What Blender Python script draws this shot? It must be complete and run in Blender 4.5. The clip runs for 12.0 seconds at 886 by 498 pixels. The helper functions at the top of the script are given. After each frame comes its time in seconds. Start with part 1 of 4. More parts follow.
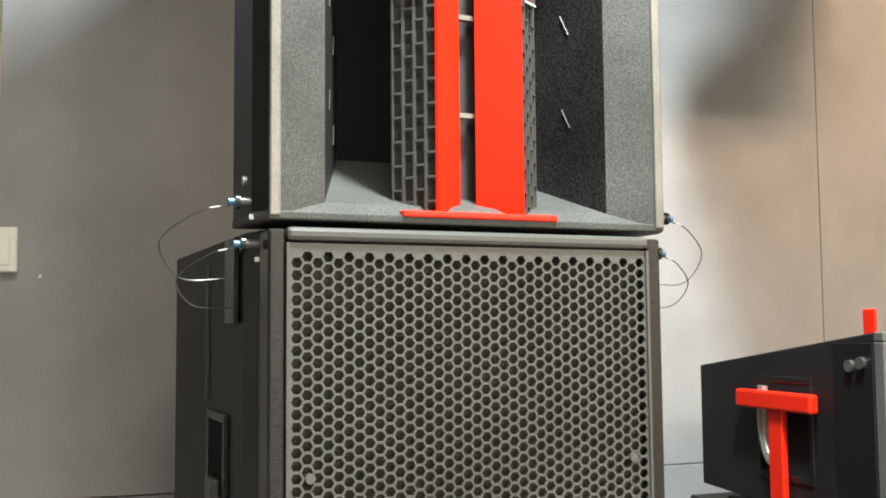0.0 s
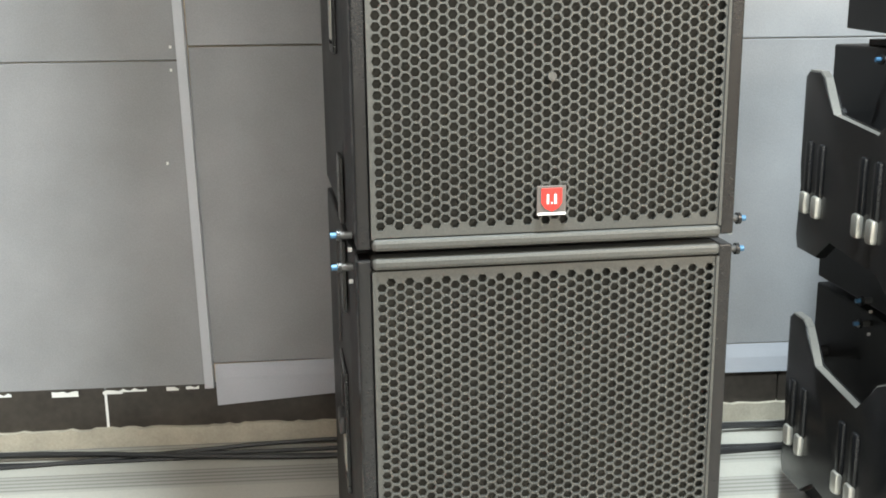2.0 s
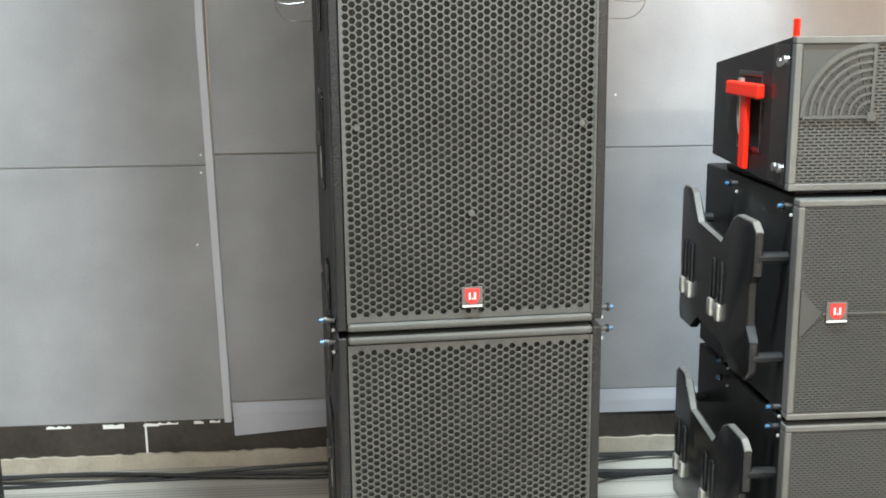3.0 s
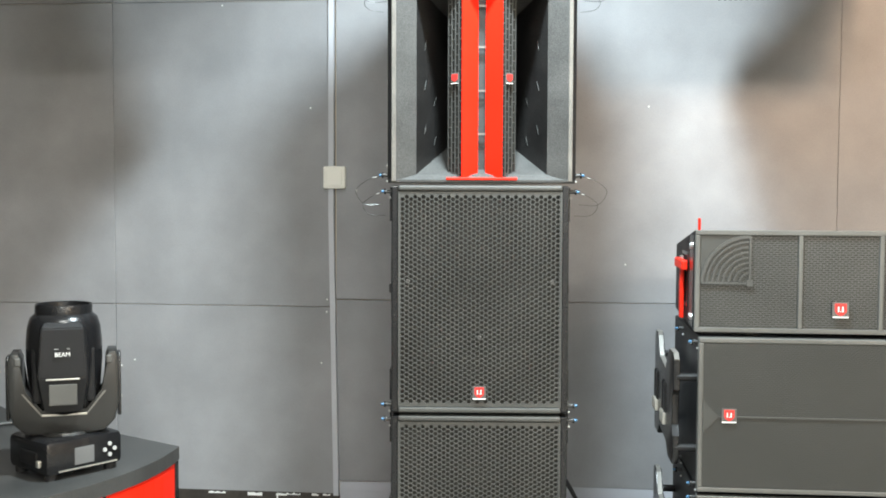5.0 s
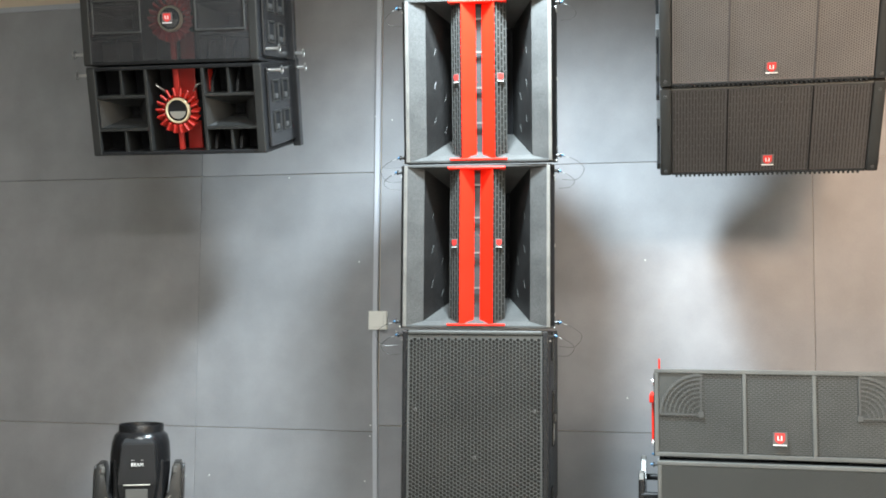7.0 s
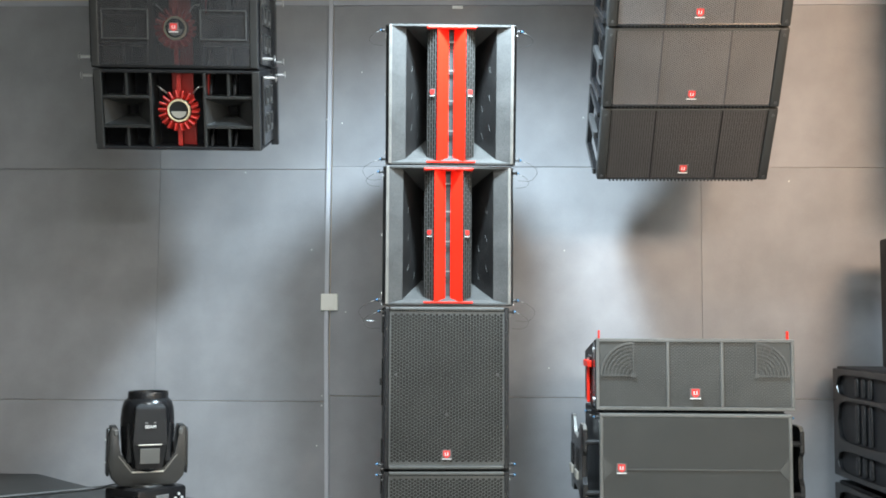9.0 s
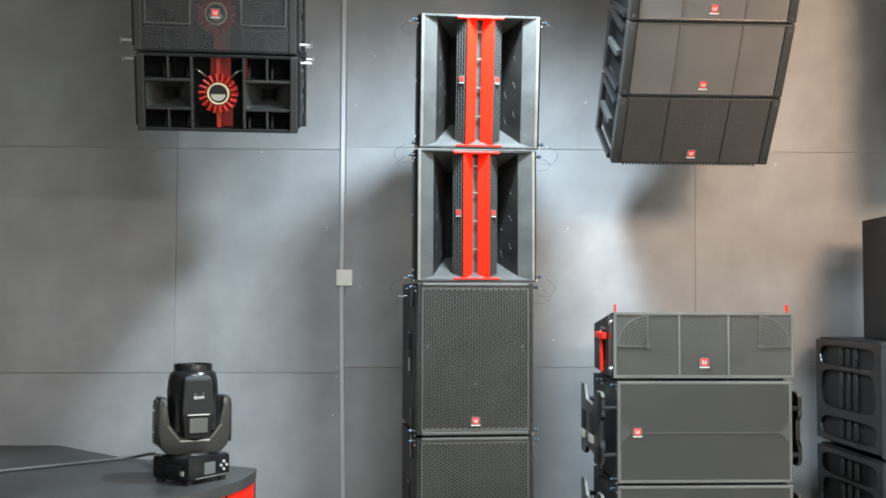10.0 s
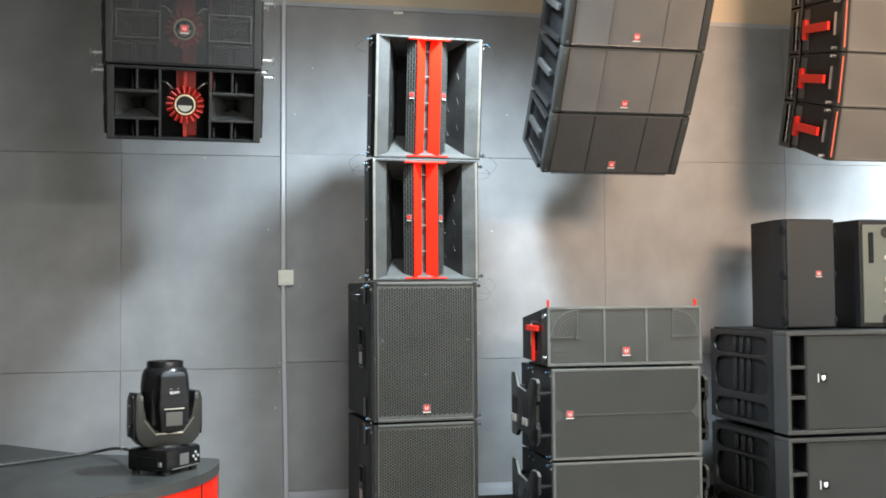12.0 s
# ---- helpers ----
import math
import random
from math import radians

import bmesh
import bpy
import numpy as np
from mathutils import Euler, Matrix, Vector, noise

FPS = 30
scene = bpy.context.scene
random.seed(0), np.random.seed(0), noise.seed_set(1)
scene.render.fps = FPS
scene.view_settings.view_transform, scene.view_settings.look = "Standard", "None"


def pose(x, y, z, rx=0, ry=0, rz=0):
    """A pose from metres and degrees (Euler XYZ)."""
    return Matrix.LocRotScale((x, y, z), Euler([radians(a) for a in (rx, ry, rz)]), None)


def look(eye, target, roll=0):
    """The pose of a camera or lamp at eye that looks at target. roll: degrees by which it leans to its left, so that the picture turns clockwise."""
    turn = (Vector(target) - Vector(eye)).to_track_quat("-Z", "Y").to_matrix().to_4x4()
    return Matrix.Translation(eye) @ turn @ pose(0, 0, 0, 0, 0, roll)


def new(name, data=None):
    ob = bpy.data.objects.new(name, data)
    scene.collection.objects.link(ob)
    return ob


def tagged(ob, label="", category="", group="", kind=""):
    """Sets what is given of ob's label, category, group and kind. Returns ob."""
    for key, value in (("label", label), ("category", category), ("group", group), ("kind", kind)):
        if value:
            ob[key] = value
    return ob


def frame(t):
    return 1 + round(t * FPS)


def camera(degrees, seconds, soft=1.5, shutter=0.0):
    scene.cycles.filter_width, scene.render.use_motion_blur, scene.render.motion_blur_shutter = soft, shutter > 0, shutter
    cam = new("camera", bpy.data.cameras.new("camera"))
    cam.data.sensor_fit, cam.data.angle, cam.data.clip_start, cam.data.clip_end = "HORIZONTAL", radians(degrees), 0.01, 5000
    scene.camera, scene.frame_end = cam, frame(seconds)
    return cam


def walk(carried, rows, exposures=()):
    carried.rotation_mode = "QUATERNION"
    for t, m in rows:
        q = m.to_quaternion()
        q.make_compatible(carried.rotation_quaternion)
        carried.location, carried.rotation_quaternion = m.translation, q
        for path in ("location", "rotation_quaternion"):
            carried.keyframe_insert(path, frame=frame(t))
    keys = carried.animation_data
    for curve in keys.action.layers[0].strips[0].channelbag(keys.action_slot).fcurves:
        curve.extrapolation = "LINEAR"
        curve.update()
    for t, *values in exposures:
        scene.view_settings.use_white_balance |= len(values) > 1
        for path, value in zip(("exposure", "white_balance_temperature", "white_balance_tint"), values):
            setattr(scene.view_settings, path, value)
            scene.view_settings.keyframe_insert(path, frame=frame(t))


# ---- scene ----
cam = camera(46.3, 12.0, 1.8)

EXPOSURES = [(0.0, 0.50, 7600, 10), (1.0, 0.92, 7300, 10), (2.5, 0.76, 7050, 10), (3.2, 0.66, 6900, 10), (5.0, 0.54, 6900, 9), (6.5, 0.50, 6750, 9), (8.5, 0.35, 6250, 8), (10.0, 0.34, 6450, 8), (12.0, 0.34, 6550, 8)]
PATH = [
    (0, (-0.427, -2.144, 1.195), (0.215, -0.257, 1.346), -0.5),
    (0.5, (-0.352, -2.131, 1.075), (0.131, -0.193, 0.972), -0.4),
    (1, (-0.304, -2.159, 0.979), (-0.007, -0.193, 0.771), -0.5),
    (1.5, (-0.246, -2.193, 0.917), (-0.063, -0.231, 0.576), -0.6),
    (2, (-0.225, -2.314, 0.956), (-0.08, -0.373, 0.495), -0.7),
    (2.5, (-0.239, -2.589, 1.066), (-0.102, -0.648, 0.601), -0.6),
    (3, (-0.166, -2.894, 1.2), (-0.033, -0.941, 0.788), -0.6),
    (5, (0.194, -4.0, 1.279), (0.008, -2.011, 1.177), 0.2),
    (5.5, (0.334, -4.184, 1.309), (0.024, -2.209, 1.257), 0.3),
    (6, (0.492, -4.327, 1.366), (0.135, -2.36, 1.433), 0.4),
    (6.5, (0.698, -4.44, 1.345), (0.278, -2.49, 1.49), 0.4),
    (8.5, (0.327, -5.198, 1.255), (0.079, -3.219, 1.409), 0.7),
    (9, (0.103, -5.316, 1.234), (0.056, -3.322, 1.381), 0.3),
    (9.5, (-0.11, -5.442, 1.228), (-0.087, -3.446, 1.352), 0.2),
    (10, (-0.366, -5.563, 1.242), (-0.262, -3.568, 1.337), 0.2),
    (10.5, (-0.529, -5.74, 1.227), (-0.306, -3.755, 1.324), -0.0),
    (11, (-0.71, -5.843, 1.246), (-0.401, -3.869, 1.338), -0.2),
    (11.5, (-0.858, -5.888, 1.252), (-0.497, -3.922, 1.337), -0.2),
    (12, (-0.909, -5.915, 1.251), (-0.507, -3.958, 1.338), -0.4),
]
walk(cam, [(t, look(eye, target, roll)) for t, eye, target, roll in PATH], EXPOSURES)

# ---------------------------------------------------------------- world and lamps
world = bpy.data.worlds.new("world")
scene.world = world
world.use_nodes = True
world.node_tree.nodes["Background"].inputs[0].default_value = (0.75, 0.85, 1.0, 1)
world.node_tree.nodes["Background"].inputs[1].default_value = 0.05

FLOOR = -0.042
CEIL = 3.30


def lamp(name, kind, energy, colour, m, size=0.1, size_y=None, spot=None):
    data = bpy.data.lights.new(name, kind)
    data.energy, data.color = energy, colour
    if kind == "AREA":
        data.shape, data.size, data.size_y = "RECTANGLE", size, size_y or size
    else:
        data.shadow_soft_size = size
    if kind == "SPOT":
        data.spot_size, data.spot_blend = radians(spot), 1.0
    ob = new(name, data)
    ob.matrix_world = m
    return ob


COOL = (0.72, 0.885, 1.0)
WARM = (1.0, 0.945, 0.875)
COOL_FILL = (0.90, 0.97, 1.0)
lamp("spot_lamp", "SPOT", 540, COOL, look((0.15, -1.56, 3.08), (0.14, -1.25, 0.6)), 0.12, None, 150)
lamp("spot_lamp", "SPOT", 1000, COOL, look((4.0, -1.45, 3.08), (3.9, -0.3, 1.0)), 0.22, None, 100)
FILL_PANELS = [(-0.3, -2.9, 42), (2.6, -3.4, 45), (0.9, -7.0, 130), (3.8, -7.0, 200)]
for px, py, watts in FILL_PANELS:
    lamp("fill_panel_lamp", "AREA", watts, COOL_FILL if px < 2 else WARM, look((px, py, CEIL - 0.05), (px, py, 0)), 1.1, 0.5)
lamp("spot_lamp", "SPOT", 950, (1.0, 0.65, 0.41), look((2.3, -4.7, 3.08), (1.9, -0.1, 2.58)), 0.50, None, 46)


# ---------------------------------------------------------------- materials
def material(name, colour, rough=0.6, metal=0.0, var=0.15, scale=6.0, grain=220.0, bump=0.15, spec=0.5, dust=None, distance=0.001, coat=0.0):
    m = bpy.data.materials.new(name)
    m.use_nodes = True
    nt = m.node_tree
    n, l = nt.nodes, nt.links
    b = n["Principled BSDF"]
    b.inputs["Roughness"].default_value, b.inputs["Metallic"].default_value = rough, metal
    b.inputs["Specular IOR Level"].default_value = spec
    b.inputs["Coat Weight"].default_value = coat
    tc = n.new("ShaderNodeTexCoord")
    big = n.new("ShaderNodeTexNoise")
    big.inputs["Scale"].default_value, big.inputs["Detail"].default_value = scale, 5
    fine = n.new("ShaderNodeTexNoise")
    fine.inputs["Scale"].default_value, fine.inputs["Detail"].default_value = grain, 3
    l.new(tc.outputs["Object"], big.inputs["Vector"])
    l.new(tc.outputs["Object"], fine.inputs["Vector"])
    mixer = n.new("ShaderNodeMath")
    mixer.operation = "ADD"
    half = n.new("ShaderNodeMath")
    half.operation = "MULTIPLY"
    half.inputs[1].default_value = 0.6
    l.new(fine.outputs["Fac"], half.inputs[0])
    l.new(big.outputs["Fac"], mixer.inputs[0])
    l.new(half.outputs[0], mixer.inputs[1])
    ramp = n.new("ShaderNodeMapRange")
    ramp.inputs["From Min"].default_value, ramp.inputs["From Max"].default_value = 0.45, 1.15
    l.new(mixer.outputs[0], ramp.inputs["Value"])
    cm = n.new("ShaderNodeMix")
    cm.data_type = "RGBA"
    cm.inputs[6].default_value = (*[c * (1 - var) for c in colour], 1)
    cm.inputs[7].default_value = (*(dust or [min(1, c * (1 + var)) for c in colour]), 1)
    l.new(ramp.outputs["Result"], cm.inputs[0])
    l.new(cm.outputs[2], b.inputs["Base Color"])
    rr = n.new("ShaderNodeMapRange")
    rr.inputs["To Min"].default_value, rr.inputs["To Max"].default_value = max(0.02, rough - 0.08), min(1, rough + 0.1)
    l.new(big.outputs["Fac"], rr.inputs["Value"])
    l.new(rr.outputs["Result"], b.inputs["Roughness"])
    if bump:
        bp = n.new("ShaderNodeBump")
        bp.inputs["Strength"].default_value, bp.inputs["Distance"].default_value = bump, distance
        l.new(fine.outputs["Fac"], bp.inputs["Height"])
        l.new(bp.outputs["Normal"], b.inputs["Normal"])
    return m


def glowing(name, colour, strength):
    m = bpy.data.materials.new(name)
    m.use_nodes = True
    b = m.node_tree.nodes["Principled BSDF"]
    b.inputs["Base Color"].default_value = (*colour, 1)
    b.inputs["Emission Color"].default_value = (*colour, 1)
    b.inputs["Emission Strength"].default_value = strength
    return m


def per_object(m, amount):
    """Shifts the brightness of each piece a little."""
    n, l = m.node_tree.nodes, m.node_tree.links
    b = n["Principled BSDF"]
    src = b.inputs["Base Color"].links[0].from_socket
    info = n.new("ShaderNodeObjectInfo")
    mr = n.new("ShaderNodeMapRange")
    mr.inputs["To Min"].default_value, mr.inputs["To Max"].default_value = 1 - amount, 1 + amount
    hsv = n.new("ShaderNodeHueSaturation")
    l.new(info.outputs["Random"], mr.inputs["Value"])
    l.new(mr.outputs["Result"], hsv.inputs["Value"])
    l.new(src, hsv.inputs["Color"])
    l.new(hsv.outputs["Color"], b.inputs["Base Color"])
    return m


def speckle(m, scale, low, high):
    """Light and dark flecks of a spatter paint."""
    n, l = m.node_tree.nodes, m.node_tree.links
    b = n["Principled BSDF"]
    src = b.inputs["Base Color"].links[0].from_socket
    tc = n.new("ShaderNodeTexCoord")
    tex = n.new("ShaderNodeTexNoise")
    tex.inputs["Scale"].default_value, tex.inputs["Detail"].default_value = scale, 2
    l.new(tc.outputs["Object"], tex.inputs["Vector"])
    mr = n.new("ShaderNodeMapRange")
    mr.inputs["From Min"].default_value, mr.inputs["From Max"].default_value = 0.40, 0.62
    mr.inputs["To Min"].default_value, mr.inputs["To Max"].default_value = low, high
    l.new(tex.outputs["Fac"], mr.inputs["Value"])
    hsv = n.new("ShaderNodeHueSaturation")
    l.new(mr.outputs["Result"], hsv.inputs["Value"])
    l.new(src, hsv.inputs["Color"])
    l.new(hsv.outputs["Color"], b.inputs["Base Color"])
    return m


FELT = per_object(material("grey_felt", (0.305, 0.305, 0.315), 0.95, 0, 0.20, 4.2, 380, 0.3, 0.15, None, 0.0015), 0.045)
FELT_TRIM = material("pale_felt_strip", (0.42, 0.43, 0.47), 0.95, 0, 0.10, 5.0, 400, 0.4, 0.15)
PLASTER = material("cream_plaster", (0.62, 0.52, 0.40), 0.85, 0, 0.08, 2.0, 90, 0.2, 0.2)
CEILING = material("white_ceiling", (0.72, 0.70, 0.66), 0.9, 0, 0.05, 2.0, 90, 0.2, 0.2)
DARK_WALL = material("fill_cutting_wall_paint", (0.11, 0.11, 0.11), 0.8, 0, 0.1, 2.0, 90, 0.2, 0.2)
PALE_WALL = material("bounce_wall_paint", (0.70, 0.70, 0.69), 0.85, 0, 0.06, 2.0, 90, 0.2, 0.2)
TILE_DARK = material("dark_brown_tile", (0.035, 0.028, 0.024), 0.35, 0, 0.35, 7.0, 60, 0.1, 0.5, (0.07, 0.06, 0.05))
CEMENT = material("beige_cement", (0.42, 0.38, 0.31), 0.9, 0, 0.2, 14.0, 160, 0.25, 0.2, None, 0.002)
TRUNK = material("grey_white_plastic", (0.50, 0.51, 0.55), 0.5, 0, 0.06, 4.0, 200, 0.05)
SWITCH = material("ivory_plastic", (0.86, 0.84, 0.77), 0.35, 0, 0.04, 8.0, 200, 0.02)
BLACK = material("black_speckle_paint", (0.010, 0.010, 0.011), 0.46, 0, 0.3, 5.0, 520, 0.5, 0.24, (0.016, 0.016, 0.017), 0.0012)
BLACK_SMOOTH = material("black_satin_paint", (0.009, 0.009, 0.010), 0.22, 0, 0.3, 4.0, 300, 0.10, 0.42, (0.015, 0.015, 0.016))
DEEP = material("deep_black_fill", (0.014, 0.014, 0.015), 0.95, 0, 0.3, 12.0, 500, 0.5, 0.1)
FOAM = material("grey_dust_foam", (0.048, 0.048, 0.043), 0.95, 0, 0.25, 7.0, 350, 0.4, 0.15)
CAB_FOAM = material("dark_dust_foam", (0.042, 0.041, 0.037), 0.95, 0, 0.3, 7.0, 350, 0.4, 0.15)
GREY_PAINT = material("grey_speckle_paint", (0.056, 0.056, 0.054), 0.6, 0, 0.30, 9.0, 620, 0.30, 0.24, (0.084, 0.083, 0.080), 0.001)
speckle(GREY_PAINT, 360.0, 0.74, 1.24)
HORN_BLACK = speckle(material("black_spatter_paint", (0.014, 0.013, 0.013), 0.5, 0, 0.4, 7.0, 500, 0.3, 0.3, (0.022, 0.021, 0.020)), 300.0, 0.5, 2.0)
MONITOR_MESH = material("black_mesh_cloth", (0.017, 0.017, 0.018), 0.6, 0, 0.25, 4.0, 900, 0.5, 0.35, (0.026, 0.026, 0.027))
RIM = material("pale_metal_rim", (0.15, 0.145, 0.135), 0.36, 0.35, 0.25, 9.0, 240, 0.1, 0.6, (0.24, 0.23, 0.21))
GRILLE = material("grey_steel_grille", (0.068, 0.070, 0.067), 0.44, 0.2, 0.22, 4.0, 320, 0.12, 0.42, (0.108, 0.108, 0.102))
TAUPE = material("dusty_taupe_grille", (0.125, 0.118, 0.118), 0.5, 0.1, 0.22, 3.0, 320, 0.15, 0.4, (0.185, 0.172, 0.165))
CHARCOAL = material("shaded_charcoal_grille", (0.062, 0.058, 0.060), 0.55, 0.1, 0.2, 3.0, 320, 0.15, 0.35, (0.085, 0.080, 0.080))
GRILLE_DARK = material("charcoal_grille", (0.062, 0.064, 0.060), 0.5, 0.1, 0.2, 4.0, 320, 0.15, 0.4, (0.064, 0.064, 0.060))
CLOTH = material("charcoal_mesh_cloth", (0.036, 0.037, 0.036), 0.75, 0, 0.2, 3.0, 900, 0.6, 0.3, (0.046, 0.046, 0.044))
RED = material("red_lacquer", (0.84, 0.020, 0.006), 0.42, 0, 0.10, 6.0, 300, 0.12, 0.35)
ORANGE_TRIM = material("faded_orange_strip", (0.50, 0.10, 0.06), 0.5, 0, 0.2, 12.0, 300, 0.1)
RED_BADGE = material("red_badge_enamel", (0.62, 0.035, 0.030), 0.3, 0, 0.06, 30.0, 300, 0.0)
BADGE = material("brushed_badge_plate", (0.12, 0.105, 0.10), 0.4, 0.15, 0.12, 30.0, 400, 0.05)
WHITE = material("white_print", (0.85, 0.85, 0.83), 0.4, 0, 0.03, 20, 200, 0)
STEEL = material("zinc_steel", (0.55, 0.55, 0.55), 0.28, 0.95, 0.15, 20, 300, 0.05)
BLUE = material("blue_anodised_tip", (0.05, 0.15, 0.27), 0.35, 0.3, 0.08, 20, 300, 0)
FRAME = material("pale_grey_frame", (0.105, 0.105, 0.099), 0.42, 0.2, 0.2, 6.0, 320, 0.12, 0.45, (0.155, 0.155, 0.146))
CABLE_GREY = material("grey_cable_rubber", (0.060, 0.060, 0.058), 0.38, 0, 0.2, 15, 200, 0.1, 0.5)
RUBBER = material("black_cable_rubber", (0.018, 0.018, 0.019), 0.5, 0, 0.3, 15, 200, 0.1, 0.4)
WIRE = material("steel_wire", (0.12, 0.12, 0.12), 0.35, 0.8, 0.1, 20, 300, 0)
SLEEVE = material("white_crimp_sleeve", (0.42, 0.42, 0.41), 0.4, 0, 0.05, 20, 300, 0)
TOP_BLACK = material("black_counter_laminate", (0.024, 0.025, 0.025), 0.40, 0, 0.3, 3.0, 240, 0.1, 0.5, (0.066, 0.066, 0.064))
SCREEN = material("dim_display_glass", (0.13, 0.13, 0.13), 0.15, 0, 0.1, 10, 200, 0)
YOKE = material("black_cast_yoke", (0.026, 0.026, 0.025), 0.32, 0.2, 0.2, 6, 300, 0.08, 0.5)
STRIP_GREY = material("grey_strip_grille", (0.09, 0.089, 0.084), 0.4, 0.2, 0.15, 8, 300, 0.1)
BUTTON = material("grey_button", (0.45, 0.45, 0.44), 0.4, 0, 0.05, 20, 200, 0)
GREY_PLASTIC = material("grey_cast_housing", (0.050, 0.050, 0.050), 0.36, 0.1, 0.15, 6, 300, 0.1)
REAR_PANEL = material("olive_grey_rear_panel", (0.105, 0.107, 0.09), 0.45, 0.2, 0.15, 6, 300, 0.1)
ALU = material("pale_aluminium", (0.62, 0.60, 0.55), 0.3, 0.8, 0.15, 12, 300, 0.05)
GOLD = material("brass_ring", (0.88, 0.72, 0.46), 0.34, 0.5, 0.1, 20, 200, 0)
LENS = material("dark_lens_glass", (0.02, 0.02, 0.025), 0.08, 0, 0.1, 6, 100, 0)
PANEL_GLOW = glowing("panel_diffuser", (1.0, 0.9, 0.78), 3.0)

RED_DARK = material("deep_shaded_red_plastic", (0.36, 0.018, 0.012), 0.4, 0, 0.12, 20, 300, 0.1)
SMOKED = material("smoked_mesh_cover", (0.046, 0.045, 0.047), 0.4, 0, 0.2, 5, 700, 0.3, 0.5)
SMOKED.node_tree.nodes["Principled BSDF"].inputs["Alpha"].default_value = 0.40


def floor_material():
    """Pale vinyl printed with groups of thin lines that run along the wall."""
    m = material("striped_vinyl_floor", (0.40, 0.385, 0.345), 0.38, 0, 0.12, 2.5, 160, 0.1, 0.5)
    n, l = m.node_tree.nodes, m.node_tree.links
    b = n["Principled BSDF"]
    src = b.inputs["Base Color"].links[0].from_socket
    tc = n.new("ShaderNodeTexCoord")
    sep = n.new("ShaderNodeSeparateXYZ")
    l.new(tc.outputs["Object"], sep.inputs[0])

    def wave(period, low, high):
        mul = n.new("ShaderNodeMath")
        mul.operation = "MULTIPLY"
        mul.inputs[1].default_value = 1 / period
        l.new(sep.outputs["Y"], mul.inputs[0])
        fr = n.new("ShaderNodeMath")
        fr.operation = "FRACT"
        l.new(mul.outputs[0], fr.inputs[0])
        a = n.new("ShaderNodeMapRange")
        a.interpolation_type = "SMOOTHSTEP"
        a.inputs["From Min"].default_value, a.inputs["From Max"].default_value = low, high
        l.new(fr.outputs[0], a.inputs["Value"])
        return a.outputs["Result"]

    thin, group = wave(0.017, 0.55, 0.75), wave(0.155, 0.42, 0.52)
    both = n.new("ShaderNodeMath")
    both.operation = "MULTIPLY"
    l.new(thin, both.inputs[0])
    l.new(group, both.inputs[1])
    amount = n.new("ShaderNodeMath")
    amount.operation = "MULTIPLY"
    amount.inputs[1].default_value = 0.62
    l.new(both.outputs[0], amount.inputs[0])
    base = n.new("ShaderNodeMix")
    base.data_type = "RGBA"
    half = n.new("ShaderNodeMath")
    half.operation = "MULTIPLY"
    half.inputs[1].default_value = 0.35
    l.new(group, half.inputs[0])
    l.new(half.outputs[0], base.inputs[0])
    l.new(src, base.inputs[6])
    base.inputs[7].default_value = (0.20, 0.195, 0.18, 1)
    mx = n.new("ShaderNodeMix")
    mx.data_type = "RGBA"
    l.new(amount.outputs[0], mx.inputs[0])
    l.new(base.outputs[2], mx.inputs[6])
    mx.inputs[7].default_value = (0.10, 0.095, 0.088, 1)
    l.new(mx.outputs[2], b.inputs["Base Color"])
    return m


VINYL = floor_material()


# ---------------------------------------------------------------- mesh tools
def finish(bm, name, mat, smooth=False):
    me = bpy.data.meshes.new(name)
    bmesh.ops.recalc_face_normals(bm, faces=bm.faces)
    bm.to_mesh(me)
    bm.free()
    me.materials.append(mat)
    if smooth:
        me.polygons.foreach_set("use_smooth", [True] * len(me.polygons))
        me.set_sharp_from_angle(angle=radians(40))
    return me


def part(name, bm, mat, parent, label="", smooth=False, at=None):
    """One mesh object under a thing or a part."""
    me = bm if isinstance(bm, bpy.types.Mesh) else finish(bm, name, mat, smooth)
    ob = new(name, me)
    ob.parent = parent
    if at is not None:
        ob.matrix_basis = at
    return tagged(ob, label)


def thing(name, m, label, category, group="", kind=""):
    ob = new(name)
    ob.empty_display_size = 0.1
    ob.matrix_basis = m
    return tagged(ob, label, category, group, kind)


def solid(name, bm, mat, label, category, kind="", smooth=False):
    return tagged(new(name, finish(bm, name, mat, smooth)), label, category, "", kind)


def box(bm, x0, x1, y0, y1, z0, z1, bev=0.0, turn=None, seg=2):
    m = Matrix.Translation(((x0 + x1) / 2, (y0 + y1) / 2, (z0 + z1) / 2))
    if turn is not None:
        m = m @ turn
    m = m @ Matrix.Diagonal((abs(x1 - x0), abs(y1 - y0), abs(z1 - z0), 1))
    vs = bmesh.ops.create_cube(bm, size=1, matrix=m)["verts"]
    if bev:
        es = {e for v in vs for e in v.link_edges}
        bmesh.ops.bevel(bm, geom=list(es), offset=bev, segments=seg, affect="EDGES", profile=0.5)
    return bm


def boxes(*rows, bev=0.0):
    bm = bmesh.new()
    for r in rows:
        box(bm, *r, bev=bev)
    return bm


def cyl(bm, p0, p1, r0, r1=None, seg=16, caps=True):
    p0, p1 = Vector(p0), Vector(p1)
    d = p1 - p0
    m = Matrix.Translation((p0 + p1) / 2) @ d.to_track_quat("Z", "Y").to_matrix().to_4x4()
    bmesh.ops.create_cone(bm, cap_ends=caps, segments=seg, radius1=r0, radius2=r0 if r1 is None else r1, depth=d.length, matrix=m)
    return bm


